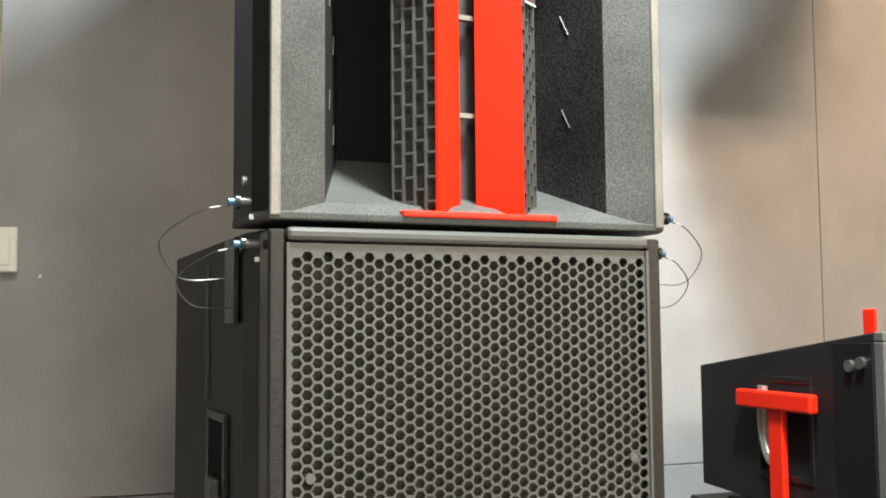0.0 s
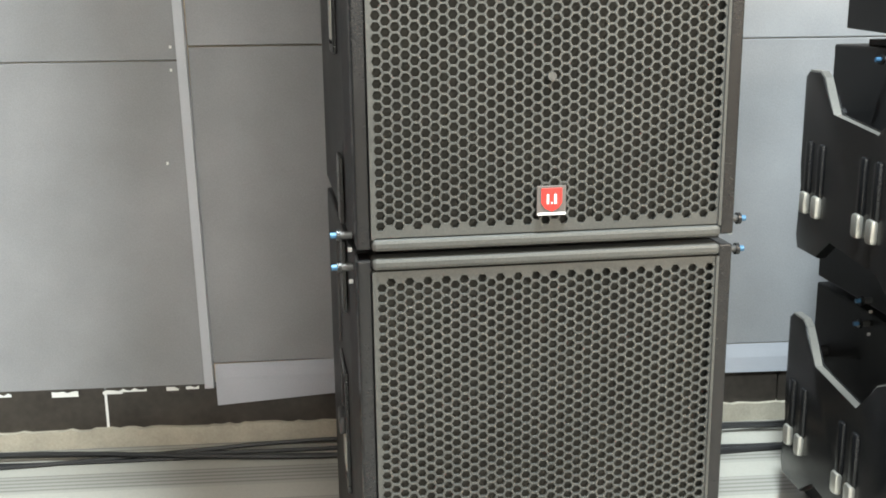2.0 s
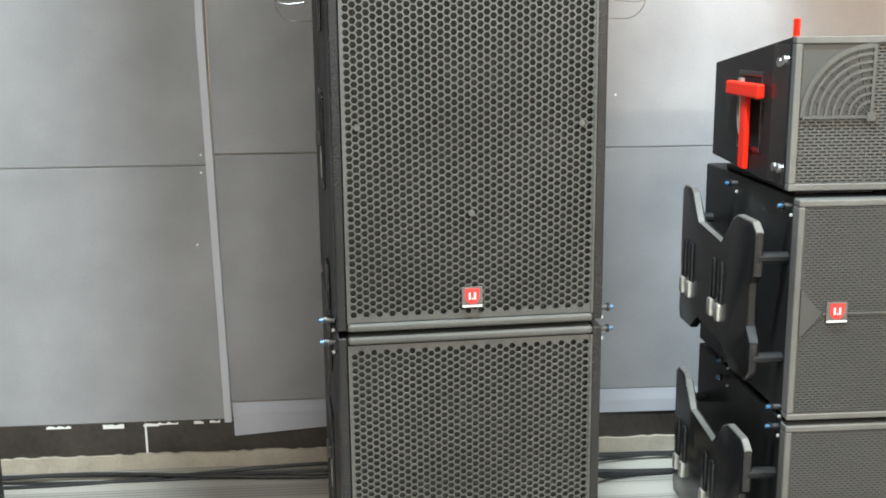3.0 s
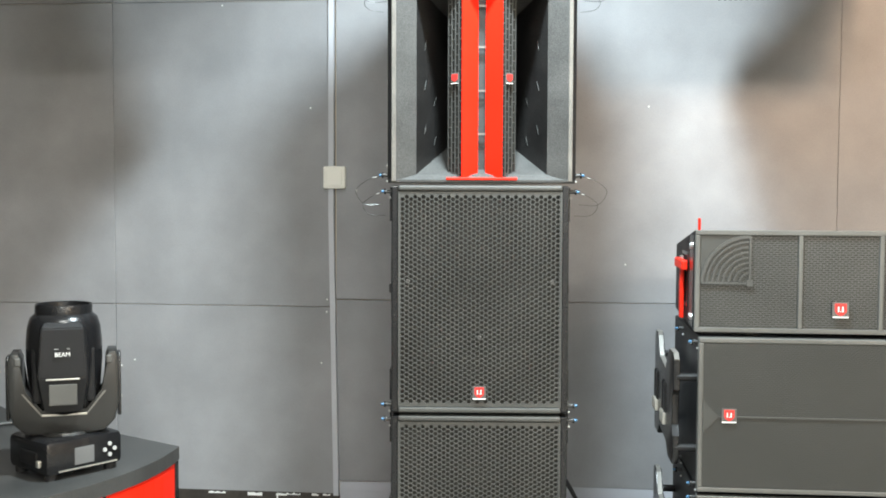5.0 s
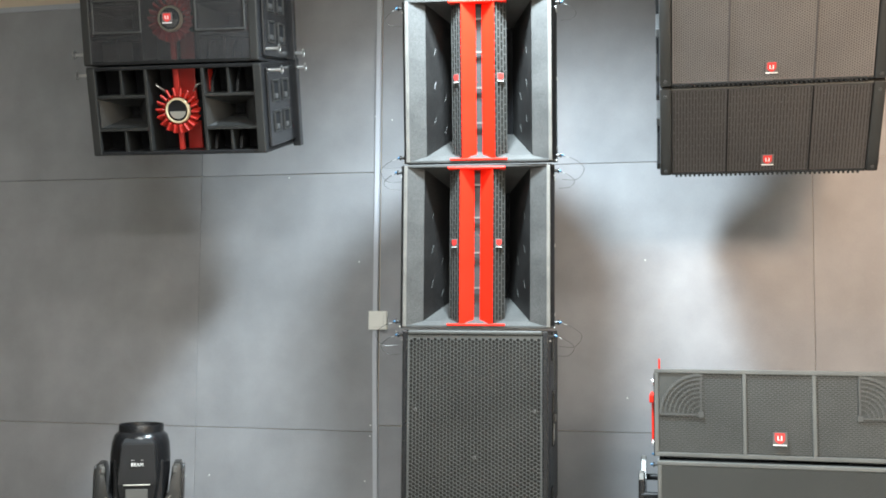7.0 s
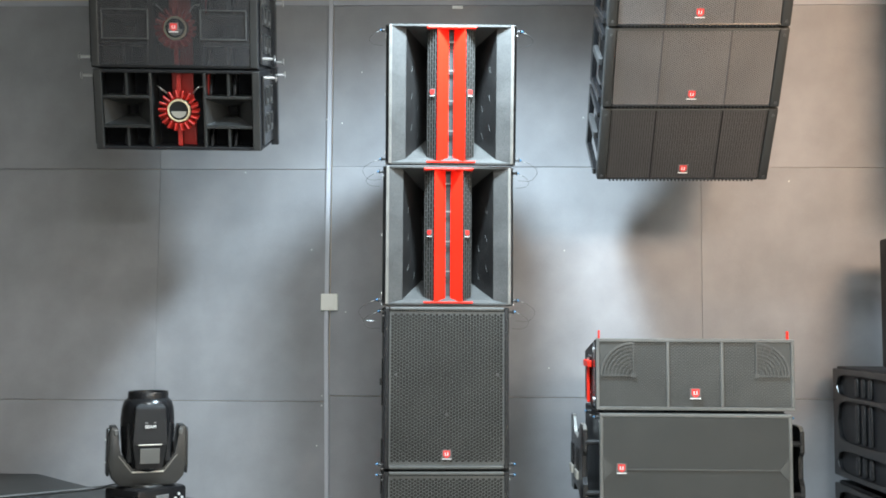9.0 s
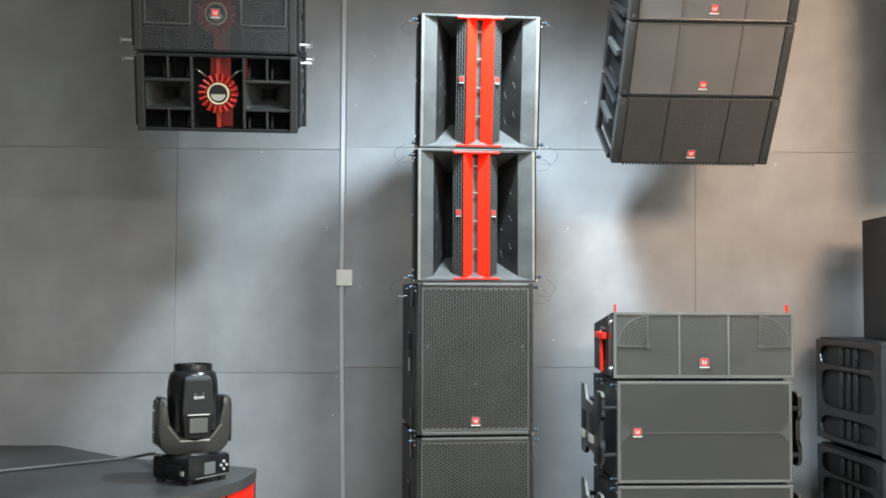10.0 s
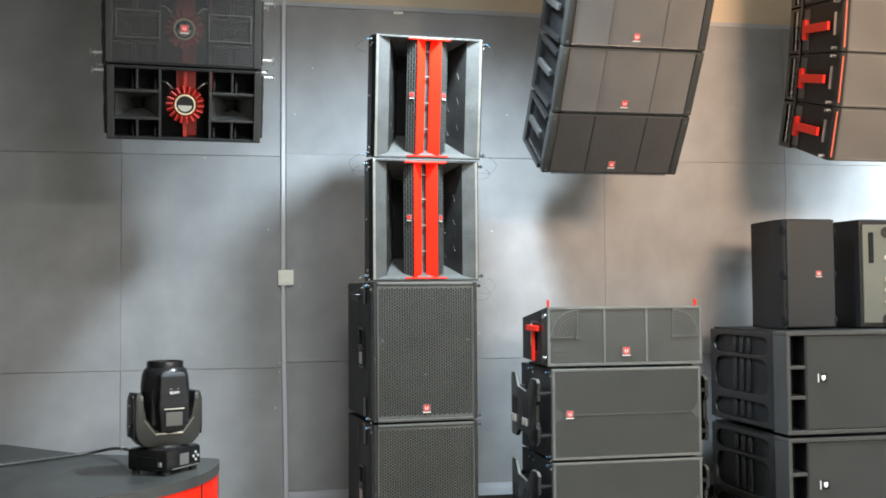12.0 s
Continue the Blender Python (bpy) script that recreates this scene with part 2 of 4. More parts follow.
def prism(bm, pts, axis, lo, hi, bev=0.0):
    """A flat outline pulled along an axis. pts: (a, b) of the other two axes in x, y, z order."""
    def put(a, b, c):
        return {"x": (c, a, b), "y": (a, c, b), "z": (a, b, c)}[axis]
    low = [bm.verts.new(put(a, b, lo)) for a, b in pts]
    high = [bm.verts.new(put(a, b, hi)) for a, b in pts]
    n = len(pts)
    fs = [bm.faces.new(low[::-1]), bm.faces.new(high)]
    fs += [bm.faces.new((low[i], low[(i + 1) % n], high[(i + 1) % n], high[i])) for i in range(n)]
    if bev:
        es = {e for f in fs[:2] for e in f.edges}
        bmesh.ops.bevel(bm, geom=list(es), offset=bev, segments=2, affect="EDGES", profile=0.5)
    return bm


def loft(bm, rings, closed=True, cap=False):
    vs = [[bm.verts.new(p) for p in r] for r in rings]
    n = len(rings[0])
    for a, b in zip(vs, vs[1:]):
        for i in range(n if closed else n - 1):
            j = (i + 1) % n
            bm.faces.new((a[i], a[j], b[j], b[i]))
    if cap:
        bm.faces.new(vs[0][::-1])
        bm.faces.new(vs[-1])
    return bm


def lathe(bm, profile, centre=(0, 0), seg=32):
    rings = []
    for r, z in profile:
        rings.append([(centre[0] + r * math.cos(2 * math.pi * i / seg), centre[1] + r * math.sin(2 * math.pi * i / seg), z) for i in range(seg)])
    return loft(bm, rings)


def smoothed(pts, steps=8):
    """A smooth line through the points."""
    P = [Vector(p) for p in pts]
    P = [P[0] * 2 - P[1]] + P + [P[-1] * 2 - P[-2]]
    out = []
    for i in range(1, len(P) - 2):
        a, b, c, d = P[i - 1:i + 3]
        for k in range(steps):
            t = k / steps
            out.append(0.5 * ((2 * b) + (c - a) * t + (2 * a - 5 * b + 4 * c - d) * t * t + (3 * b - a - 3 * c + d) * t ** 3))
    return out + [P[-2]]


def tube(bm, pts, r, seg=6):
    pts = [Vector(p) for p in pts]
    rings = []
    for i, p in enumerate(pts):
        d = (pts[min(i + 1, len(pts) - 1)] - pts[max(i - 1, 0)]).normalized()
        side = d.cross(Vector((0, 0, 1)) if abs(d.z) < 0.9 else Vector((1, 0, 0))).normalized()
        up = side.cross(d)
        rings.append([p + r * (math.cos(2 * math.pi * k / seg) * side + math.sin(2 * math.pi * k / seg) * up) for k in range(seg)])
    return loft(bm, rings, True, True)


def hex_plate(name, w, h, pitch, hole, t, mat):
    """A sheet with six-sided holes, its front at y = 0 and facing -y; x centred, z from 0 up."""
    R = pitch / math.sqrt(3)
    dx = 1.5 * R
    nc, nr = int(w / dx) + 2, int(h / pitch) + 2
    verts, faces = [], []
    ang = [math.pi / 3 * k for k in range(6)]
    x00 = -(nc - 1) * dx / 2
    z00 = (h - (nr - 1) * pitch) / 2
    for i in range(nc):
        for j in range(nr):
            cx, cz = x00 + i * dx, z00 + j * pitch + (pitch / 2 if i % 2 else 0) - pitch / 4
            if abs(cx) > w / 2 + R or cz < -R or cz > h + R:
                continue
            k = len(verts)
            outer = [(min(max(cx + R * math.cos(a), -w / 2), w / 2), 0, min(max(cz + R * math.sin(a), 0), h)) for a in ang]
            verts += outer
            if abs(cx) < w / 2 - 1.1 * hole and 1.9 * hole < cz < h - 1.9 * hole:
                verts += [(cx + hole * math.cos(a), 0, cz + hole * math.sin(a)) for a in ang]
                verts += [(cx + hole * math.cos(a), t, cz + hole * math.sin(a)) for a in ang]
                for q in range(6):
                    s = (q + 1) % 6
                    faces.append((k + q, k + s, k + 6 + s, k + 6 + q))
                    faces.append((k + 6 + q, k + 6 + s, k + 12 + s, k + 12 + q))
            else:
                faces.append(tuple(k + q for q in range(6)))
    me = bpy.data.meshes.new(name)
    me.from_pydata(verts, [], faces)
    me.materials.append(mat)
    return me


def slot_plate(name, w, h, pl, ps, sl, ss, t, mat, upright=False, keep=None):
    """A sheet with rows of long holes laid like bricks. pl, ps: pitch along and across the holes; sl, ss: the holes' size."""
    L, S = (h, w) if upright else (w, h)
    rows = max(1, round(S / ps))
    ps = S / rows
    verts, faces = [], []

    def put(a, b, y):
        return (b - S / 2, y, a) if upright else (a - L / 2, y, b)
    for r in range(rows):
        cuts = [0.0]
        a = pl / 2 if r % 2 else pl
        while a < L - 1e-6:
            cuts.append(a)
            a += pl
        cuts.append(L)
        for c0, c1 in zip(cuts, cuts[1:]):
            b0, b1 = r * ps, (r + 1) * ps
            m1, m2 = (pl - sl) / 2, (ps - ss) / 2
            k = len(verts)
            verts += [put(c0, b0, 0), put(c1, b0, 0), put(c1, b1, 0), put(c0, b1, 0)]
            mid = put((c0 + c1) / 2, (b0 + b1) / 2, 0)
            if c1 - c0 < 2.6 * m1 or (keep and not keep(mid[0], mid[2])):
                faces.append((k, k + 1, k + 2, k + 3))
                continue
            for y in (0, t):
                verts += [put(c0 + m1, b0 + m2, y), put(c1 - m1, b0 + m2, y), put(c1 - m1, b1 - m2, y), put(c0 + m1, b1 - m2, y)]
            for q in range(4):
                s = (q + 1) % 4
                faces.append((k + q, k + s, k + 4 + s, k + 4 + q))
                faces.append((k + 4 + q, k + 4 + s, k + 8 + s, k + 8 + q))
    me = bpy.data.meshes.new(name)
    me.from_pydata(verts, [], faces)
    me.materials.append(mat)
    return me


def ring_frame(w, h, b, y0, y1, bev=0.002, x0=0.0, z0=0.0):
    """Four bars round an opening w x h (outer), x centred, z from z0."""
    return boxes((x0 - w / 2, x0 + w / 2, y0, y1, z0, z0 + b), (x0 - w / 2, x0 + w / 2, y0, y1, z0 + h - b, z0 + h),
                 (x0 - w / 2, x0 - w / 2 + b, y0, y1, z0 + b, z0 + h - b), (x0 + w / 2 - b, x0 + w / 2, y0, y1, z0 + b, z0 + h - b), bev=bev)


def badge(parent, x, y, z, s=0.042):
    """A small square plate with a red shield, two pale marks and a pale bar under it."""
    b = part("badge", boxes((x - s / 2, x + s / 2, y - 0.003, y, z - s / 2, z + s / 2), bev=0.0008), BADGE, parent, "small metal badge with red shield")
    k = s / 2
    sh = [(-0.7, 0.78), (0.7, 0.78), (0.7, -0.2), (0.42, -0.58), (0, -0.78), (-0.42, -0.58), (-0.7, -0.2)]
    part("shield", prism(bmesh.new(), [(x + a * k, z + c * k + 0.06 * k) for a, c in sh], "y", y - 0.0045, y - 0.003), RED_BADGE, b, "red enamel shield")
    part("mark", boxes((x - 0.34 * k, x - 0.20 * k, y - 0.0055, y - 0.0045, z - 0.2 * k, z + 0.45 * k), (x + 0.16 * k, x + 0.32 * k, y - 0.0055, y - 0.0045, z - 0.2 * k, z + 0.45 * k),
                       (x - 0.05 * k, x + 0.06 * k, y - 0.0055, y - 0.0045, z - 0.2 * k, z - 0.08 * k)), WHITE, b, "pale raised mark")
    part("bar", boxes((x - 0.95 * k, x + 0.95 * k, y - 0.0045, y - 0.003, z - 0.95 * k, z - 0.80 * k)), WHITE, b, "pale lettering bar")
    return b


def lock_pin(parent, x, y, z, side, loop=1.0):
    """A spring pin with a blue tip and a wire lanyard; side is -1 or 1 along x."""
    p = part("lock_pin", cyl(bmesh.new(), (x, y, z), (x + side * 0.018, y, z), 0.0055, seg=10), GREY_PLASTIC, parent, "dark zinc spring lock pin", True)
    part("washer", cyl(bmesh.new(), (x + side * 0.016, y, z), (x + side * 0.021, y, z), 0.0085, seg=12), BLACK_SMOOTH, p, "black pin washer", True)
    part("pin_tip", cyl(bmesh.new(), (x + side * 0.021, y, z), (x + side * 0.029, y, z), 0.0042, seg=10), BLUE, p, "blue pin tip", True)
    part("tag", boxes((x + side * 0.004 - 0.003, x + side * 0.004 + 0.003, y - 0.010, y - 0.007, z - 0.021, z - 0.015), bev=0.001), SLEEVE, p, "small white lanyard tag")
    if loop:
        r = 0.042 * loop
        pts = smoothed([(x + side * 0.026, y, z - 0.004), (x + side * (0.04 + r * 0.4), y + 0.01, z - 0.012), (x + side * (0.05 + r), y + 0.03, z - 0.5 * r - 0.02),
                        (x + side * (0.045 + r * 0.6), y + 0.04, z - 1.3 * r - 0.02), (x + side * 0.02, y + 0.05, z - 1.1 * r - 0.03)], 6)
        part("lanyard", tube(bmesh.new(), pts, 0.0009, 5), WIRE, p, "thin steel wire lanyard", True)
        part("sleeve", cyl(bmesh.new(), pts[2], pts[4], 0.0012, seg=6), SLEEVE, p, "white crimp sleeve")
    return p


# ---------------------------------------------------------------- the shell of the room
X0, X1, Y1 = -4.2, 5.6, -8.2
floor = solid("floor", boxes((X0 - 0.2, X1 + 0.2, Y1 - 0.2, 0.2, FLOOR - 0.15, FLOOR)), VINYL, "pale vinyl floor with fine printed stripes", "floor", "structure")
ceiling = solid("ceiling", boxes((X0 - 0.2, X1 + 0.2, Y1 - 0.2, 0.2, CEIL, CEIL + 0.15)), CEILING, "plain white showroom ceiling", "ceiling", "structure")
wall_north = solid("wall_north", boxes((X0 - 0.2, X1 + 0.2, 0.012, 0.2, FLOOR, CEIL)), PLASTER, "cream plaster wall lined with grey felt panels", "wall", "structure")
solid("wall_west", boxes((X0 - 0.2, X0, Y1, 0.012, FLOOR, CEIL)), DARK_WALL, "unseen side wall, dark to cut fill on the left", "wall", "structure")
solid("wall_east", boxes((X1, X1 + 0.2, Y1, 0.012, FLOOR, CEIL)), PLASTER, "cream plaster side wall of the showroom", "wall", "structure")
solid("wall_south", boxes((X0 - 0.2, X1 + 0.2, Y1 - 0.2, Y1, FLOOR, CEIL)), PALE_WALL, "unseen rear wall, pale to bounce fill light forward", "wall", "structure")

# skirting of dark tiles with a ragged cement bed under it
rng = random.Random(5)
skirt = thing("baseboard", pose(0, 0, 0), "dark brown tile skirting with ragged cement joints", "baseboard", "", "structure")
x = X0
for wdt in [2.24, 1.12, 0.80, 0.80, 0.80, 0.80, 0.80, 0.80, 0.80, 0.80]:
    x2 = min(x + wdt, X1)
    part("tile", boxes((x + 0.002, x2 - 0.002, -0.004, 0.012, 0.0, 0.100), bev=0.001), TILE_DARK, skirt)
    x = x2


def ragged(x0, x1, zlo, zhi, amp, step, y0, y1, seed):
    r = random.Random(seed)
    n = int((x1 - x0) / step)
    top = [(x0 + (x1 - x0) * i / n, zhi + r.uniform(-amp, amp)) for i in range(n + 1)]
    bm = bmesh.new()
    for (a, za), (b, zb) in zip(top, top[1:]):
        vs = [bm.verts.new(p) for p in ((a, y0, zlo), (b, y0, zlo), (b, y0, zb), (a, y0, za), (b, y1, zb), (a, y1, za))]
        bm.faces.new((vs[0], vs[1], vs[2], vs[3]))
        bm.faces.new((vs[3], vs[2], vs[4], vs[5]))
    bmesh.ops.remove_doubles(bm, verts=bm.verts, dist=1e-5)
    return bm


part("cement_bed", ragged(X0, X1, FLOOR, 0.002, 0.0035, 0.018, -0.016, 0.012, 3), CEMENT, skirt, "ragged beige cement bed")
part("joint_filler", ragged(-0.842, -0.836, 0.0, 0.094, 0.002, 0.003, -0.006, 0.0, 4), WHITE, skirt, "white filler in the tile joint")
for k, (a, b, lo, hi) in enumerate(((-0.96, -0.90, 0.083, 0.0935), (-0.845, -0.80, 0.086, 0.094), (-0.80, -0.745, 0.090, 0.0955), (-0.70, -0.672, 0.089, 0.095), (-0.655, -0.625, 0.091, 0.096), (-1.12, -1.05, 0.088, 0.0935), (-1.60, -1.42, 0.087, 0.094))):
    part("joint_filler", ragged(a, b, lo, hi, 0.003, 0.008, -0.0065, 0.0, 20 + k), WHITE, skirt, "smeared white filler")

# cable trunking with the switch on it
trunking = thing("cable_trunking", pose(-0.6, -0.004, 0), "pale grey plastic cable trunking up the felt wall", "cable trunking", "", "structure")
bm = bmesh.new()
loft(bm, [[(-0.012, 0, 0.095), (-0.010, -0.014, 0.095), (0.010, -0.014, 0.095), (0.012, 0, 0.095)],
          [(-0.030, 0, 1.2), (-0.028, -0.014, 1.2), (-0.008, -0.014, 1.2), (-0.006, 0, 1.2)],
          [(-0.026, 0, 2.93), (-0.024, -0.014, 2.93), (-0.004, -0.014, 2.93), (-0.002, 0, 2.93)]], True, True)
part("cover", bm, TRUNK, trunking)
sw = thing("wall_switch", pose(-0.603, -0.018, 1.350), "square ivory light switch on the grey felt wall", "light switch")
part("plate", boxes((-0.043, 0.043, -0.010, 0.018, -0.043, 0.043), bev=0.004), SWITCH, sw)
part("rocker", boxes((-0.030, 0.030, -0.014, -0.009, -0.030, 0.030), bev=0.002), SWITCH, sw, "ivory rocker plate")


# ---------------------------------------------------------------- the speaker tower
CAB_W, CAB_H, CAB_D = 0.520, 0.674, 0.57
HEX_CAB = hex_plate("grille", 0.478, 0.6345, 0.0142, 0.0066, 0.004, GRILLE)


def cabinet(m, label, with_badge=True):
    c = thing("bass_loudspeaker", m, label, "loudspeaker", "stacked tower of loudspeakers")
    w, h = CAB_W / 2, CAB_H
    bm = bmesh.new()
    prism(bm, [(-w, 0.045), (w, 0.045), (w + 0.006, 0.10), (w + 0.016, CAB_D), (-w - 0.016, CAB_D), (-w - 0.006, 0.10)], "z", 0.012, h - 0.002, 0.004)
    part("body", bm, BLACK, c, "black speckle-painted plywood body")
    for s in (-1, 1):
        part("post", boxes((s * w - s * 0.020, s * w, 0.0, 0.045, 0.004, h - 0.004), bev=0.003), BLACK_SMOOTH, c, "glossy black front post")
    part("top_rail", boxes((-w + 0.020, w - 0.020, -0.006, 0.03, h - 0.0175, h - 0.002), bev=0.005), GRILLE, c, "grey rounded top rail")
    part("bottom_rail", boxes((-w + 0.020, w - 0.020, -0.006, 0.03, 0.002, 0.0175), bev=0.005), GRILLE, c, "grey rounded bottom rail")
    part("grille", HEX_CAB, None, c, "grey steel grille with hexagonal holes", at=pose(0, -0.001, 0.0195))
    part("backing", boxes((-w + 0.02, w - 0.02, 0.012, 0.02, 0.018, h - 0.02)), CAB_FOAM, c, "dusty foam behind the grille")
    for s in (-1, 1):
        part("edge_strip", boxes((s * (w - 0.022) - 0.002, s * (w - 0.022) + 0.002, -0.004, 0.01, 0.018, h - 0.02)), GRILLE, c, "folded grille edge")
        x = s * (w + 0.011)
        hd = part("side_handle", ring_frame(0.125, 0.20, 0.012, -0.003, 0.004, 0.002), BLACK_SMOOTH, c, "recessed carrying handle", at=Matrix.Translation((x, 0.24, 0.25)) @ pose(0, 0, 0, 0, 0, s * 90))
        part("recess", boxes((-0.051, 0.051, -0.001, 0.002, 0.012, 0.188)), DEEP, hd)
        part("worn_cup", boxes((-0.046, 0.020, -0.0035, 0.0, 0.018, 0.078), bev=0.003), ALU, hd, "bright worn lower cup", True)
        part("bar", boxes((-0.026, 0.026, -0.012, 0.0, 0.085, 0.115), bev=0.004), GREY_PLASTIC, hd, "worn metal handle bar")
        part("side_groove", boxes((x - s * 0.001, x + s * 0.003, 0.305, 0.313, 0.46, h - 0.03), bev=0.001), GREY_PLASTIC, c, "thin upright seam strip")
        for z0, z1 in ((h - 0.11, h - 0.005), (0.015, 0.11)):
            part("rigging_plate", boxes((x - 0.003, x + 0.003, 0.12, 0.18, z0, z1), bev=0.001), BLACK_SMOOTH, c, "black steel rigging plate")
        for z in (0.018, h - 0.020):
            lock_pin(c, s * (w + 0.003), 0.035, z, s, 0.9 if z > 0.3 and with_badge else 0.0)
    for sx in (-0.2, 0.2):
        for sy in (0.1, 0.5):
            part("foot", cyl(bmesh.new(), (sx, sy, 0), (sx, sy, 0.014), 0.018, seg=12), RUBBER, c, "rubber foot")
    if with_badge:
        badge(c, 0.0, -0.004, 0.062, 0.040)
        for sx, sz in ((0.0, 0.225), (-0.212, 0.39), (0.212, 0.39)):
            part("grille_screw", cyl(bmesh.new(), (sx, -0.004, sz), (sx, 0.01, sz), 0.0060, seg=10), STRIP_GREY, c, "zinc grille screw")
    return c


TX, TY = 0.0195, -0.970
cabinet(pose(TX, TY, FLOOR, 0, 0, 4.0), "black bass loudspeaker with hexagonal grille standing on the floor", False)
cabinet(pose(TX, TY, FLOOR + 0.680, 0, 0, 4.0), "black bass loudspeaker with hexagonal grille and red badge", True)

STRIP = slot_plate("slot_grille", 0.060, 0.560, 0.030, 0.0150, 0.0272, 0.0118, 0.003, STRIP_GREY, True)


def horn(m):
    c = thing("horn_loudspeaker", m, "black horn loudspeaker with red central waveguide, stacked on tower", "loudspeaker", "stacked tower of loudspeakers")
    h = 0.588
    W = 0.264
    plan = [(-W, 0.0), (W, 0.0), (W + 0.014, 0.03), (W + 0.014, 0.13), (-W - 0.014, 0.13), (-W - 0.014, 0.03)]
    part("top_panel", prism(bmesh.new(), plan, "z", h - 0.010, h, 0.002), GREY_PAINT, c)
    part("bottom_panel", prism(bmesh.new(), plan, "z", 0, 0.010, 0.002), GREY_PAINT, c)
    for s in (-1, 1):
        pl = [(s * a, b) for a, b in [(W - 0.004, 0.002), (W, 0.002), (W + 0.013, 0.03), (W + 0.013, 0.13), (W + 0.004, 0.13), (W + 0.004, 0.035)]]
        part("side_panel", prism(bmesh.new(), pl, "z", 0.010, h - 0.010), BLACK, c, "black painted side panel")
        part("edge_trim", boxes((s * W - s * 0.013, s * W, -0.003, 0.010, 0.004, h - 0.004), bev=0.002), RIM, c, "pale metal front edge")
        for z, yy in ((0.05, 0.06), (0.30, 0.08), (0.54, 0.06)):
            part("bolt", cyl(bmesh.new(), (s * (W + 0.012), yy, z), (s * (W + 0.017), yy, z), 0.006, seg=8), STEEL, c)
        for z in (0.022, h - 0.022):
            lock_pin(c, s * (W + 0.010), 0.035, z, s, 1.2 if z < 0.3 else 0.6)
    shell = bmesh.new()
    loft(shell, [[(-x, y, z0), (x, y, z0), (x, y, z1), (-x, y, z1)] for x, y, z0, z1 in ((W + 0.013, 0.130, 0.001, h - 0.001), (0.15, 0.44, 0.09, h - 0.15), (0.14, 0.45, 0.10, h - 0.16))])
    shell.faces.new([v for v in shell.verts][-4:])
    part("rear_shell", shell, BLACK, c, "tapered black rear of the box")
    # flare: mouth, crease and throat
    a = [(W - 0.012, 0.0, 0.006), (0.192, 0.024, 0.012), (0.10, 0.27, 0.072)]
    rise = [0.006, 0.024, 0.118]
    for s in (-1, 1):
        bm = bmesh.new()
        (x0, y0, i0), (x1, y1, i1), (x2, y2, i2) = a
        loft(bm, [[(s * x0, y0, rise[0]), (s * x0, y0, h - i0)], [(s * x1, y1, rise[1]), (s * x1, y1, h - i1)]], False)
        part("flange", bm, GREY_PAINT, c, "grey speckle-painted outer flare")
        bm = bmesh.new()
        loft(bm, [[(s * x1, y1, rise[1]), (s * x1, y1, h - i1)], [(s * x2, y2, rise[2]), (s * x2, y2, h - i2)]], False)
        w = part("inner_flare", bm, HORN_BLACK, c, "black inner flare wall")
        d = Vector((x2 - x1, y2 - y1, 0)).normalized()
        nrm = Vector((-d.y, d.x, 0)) if d.x * 0 - d.y < 0 else Vector((d.y, -d.x, 0))
        for u, z in ((0.25, 0.16), (0.55, 0.13), (0.25, 0.29), (0.55, 0.25), (0.25, 0.41)):
            px, py = x1 + (x2 - x1) * u, y1 + (y2 - y1) * u
            t1 = Vector((d.x * 0.007, d.y * 0.007, 0.014))
            p = Vector((px, py, z)) - Vector((0.0012, 0.0012, 0))
            q0, q1 = p - t1, p + t1
            part("slot", cyl(bmesh.new(), (s * q0.x, q0.y, q0.z), (s * q1.x, q1.y, q1.z), 0.0007, seg=5), GRILLE, w, "thin pale rod for a slot's glint")
    for z0, k in ((0, 1), (h, -1)):
        bm = bmesh.new()
        loft(bm, [[(-x, y, z0 + k * i), (x, y, z0 + k * i)] for x, y, i in ([(p[0], p[1], r) for p, r in zip(a, rise)] if k > 0 else a)], False)
        part("flare_floor" if k > 0 else "flare_roof", bm, GREY_PAINT, c, "sloping grey flare panel")
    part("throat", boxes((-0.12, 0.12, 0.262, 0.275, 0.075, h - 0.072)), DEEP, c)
    # central column: red groove between two slotted strips
    for s in (-1, 1):
        bm = bmesh.new()
        prism(bm, [(s * 0.011, 0.040), (s * 0.058, 0.0), (s * 0.060, 0.003), (s * 0.015, 0.046)], "z", 0.012, h - 0.012)
        part("red_vane", bm, RED, c, "bright red lacquered vane")
        ang = math.degrees(math.atan2(0.043, 0.041))
        part("slot_grille", STRIP, None, c, "grey slotted strip grille", at=Matrix.Translation((s * 0.0795, 0.0235, 0.014)) @ pose(0, 0, 0, 0, 0, s * ang))
        part("strip_backing", prism(bmesh.new(), [(s * 0.056, 0.012), (s * 0.098, 0.055), (s * 0.092, 0.068), (s * 0.04, 0.03)], "z", 0.014, h - 0.014), CAB_FOAM, c)
        bd = part("badge", boxes((-0.0135, 0.0135, -0.003, 0.0, -0.016, 0.016), bev=0.001), BADGE, c, "small metal badge with red shield", at=Matrix.Translation((s * 0.0785, 0.0205, 0.305)) @ pose(0, 0, 0, 0, 0, s * (ang - 14)))
        part("shield", prism(bmesh.new(), [(-0.010, 0.012), (0.010, 0.012), (0.010, -0.003), (0, -0.010), (-0.010, -0.003)], "y", -0.0045, -0.003), RED_BADGE, bd, "red enamel shield")
        part("bar", boxes((-0.012, 0.012, -0.0042, -0.003, -0.0155, -0.0135)), WHITE, bd, "pale lettering bar")
    part("slit_backing", boxes((-0.03, 0.03, 0.066, 0.072, 0.012, h - 0.012)), GREY_PLASTIC, c)
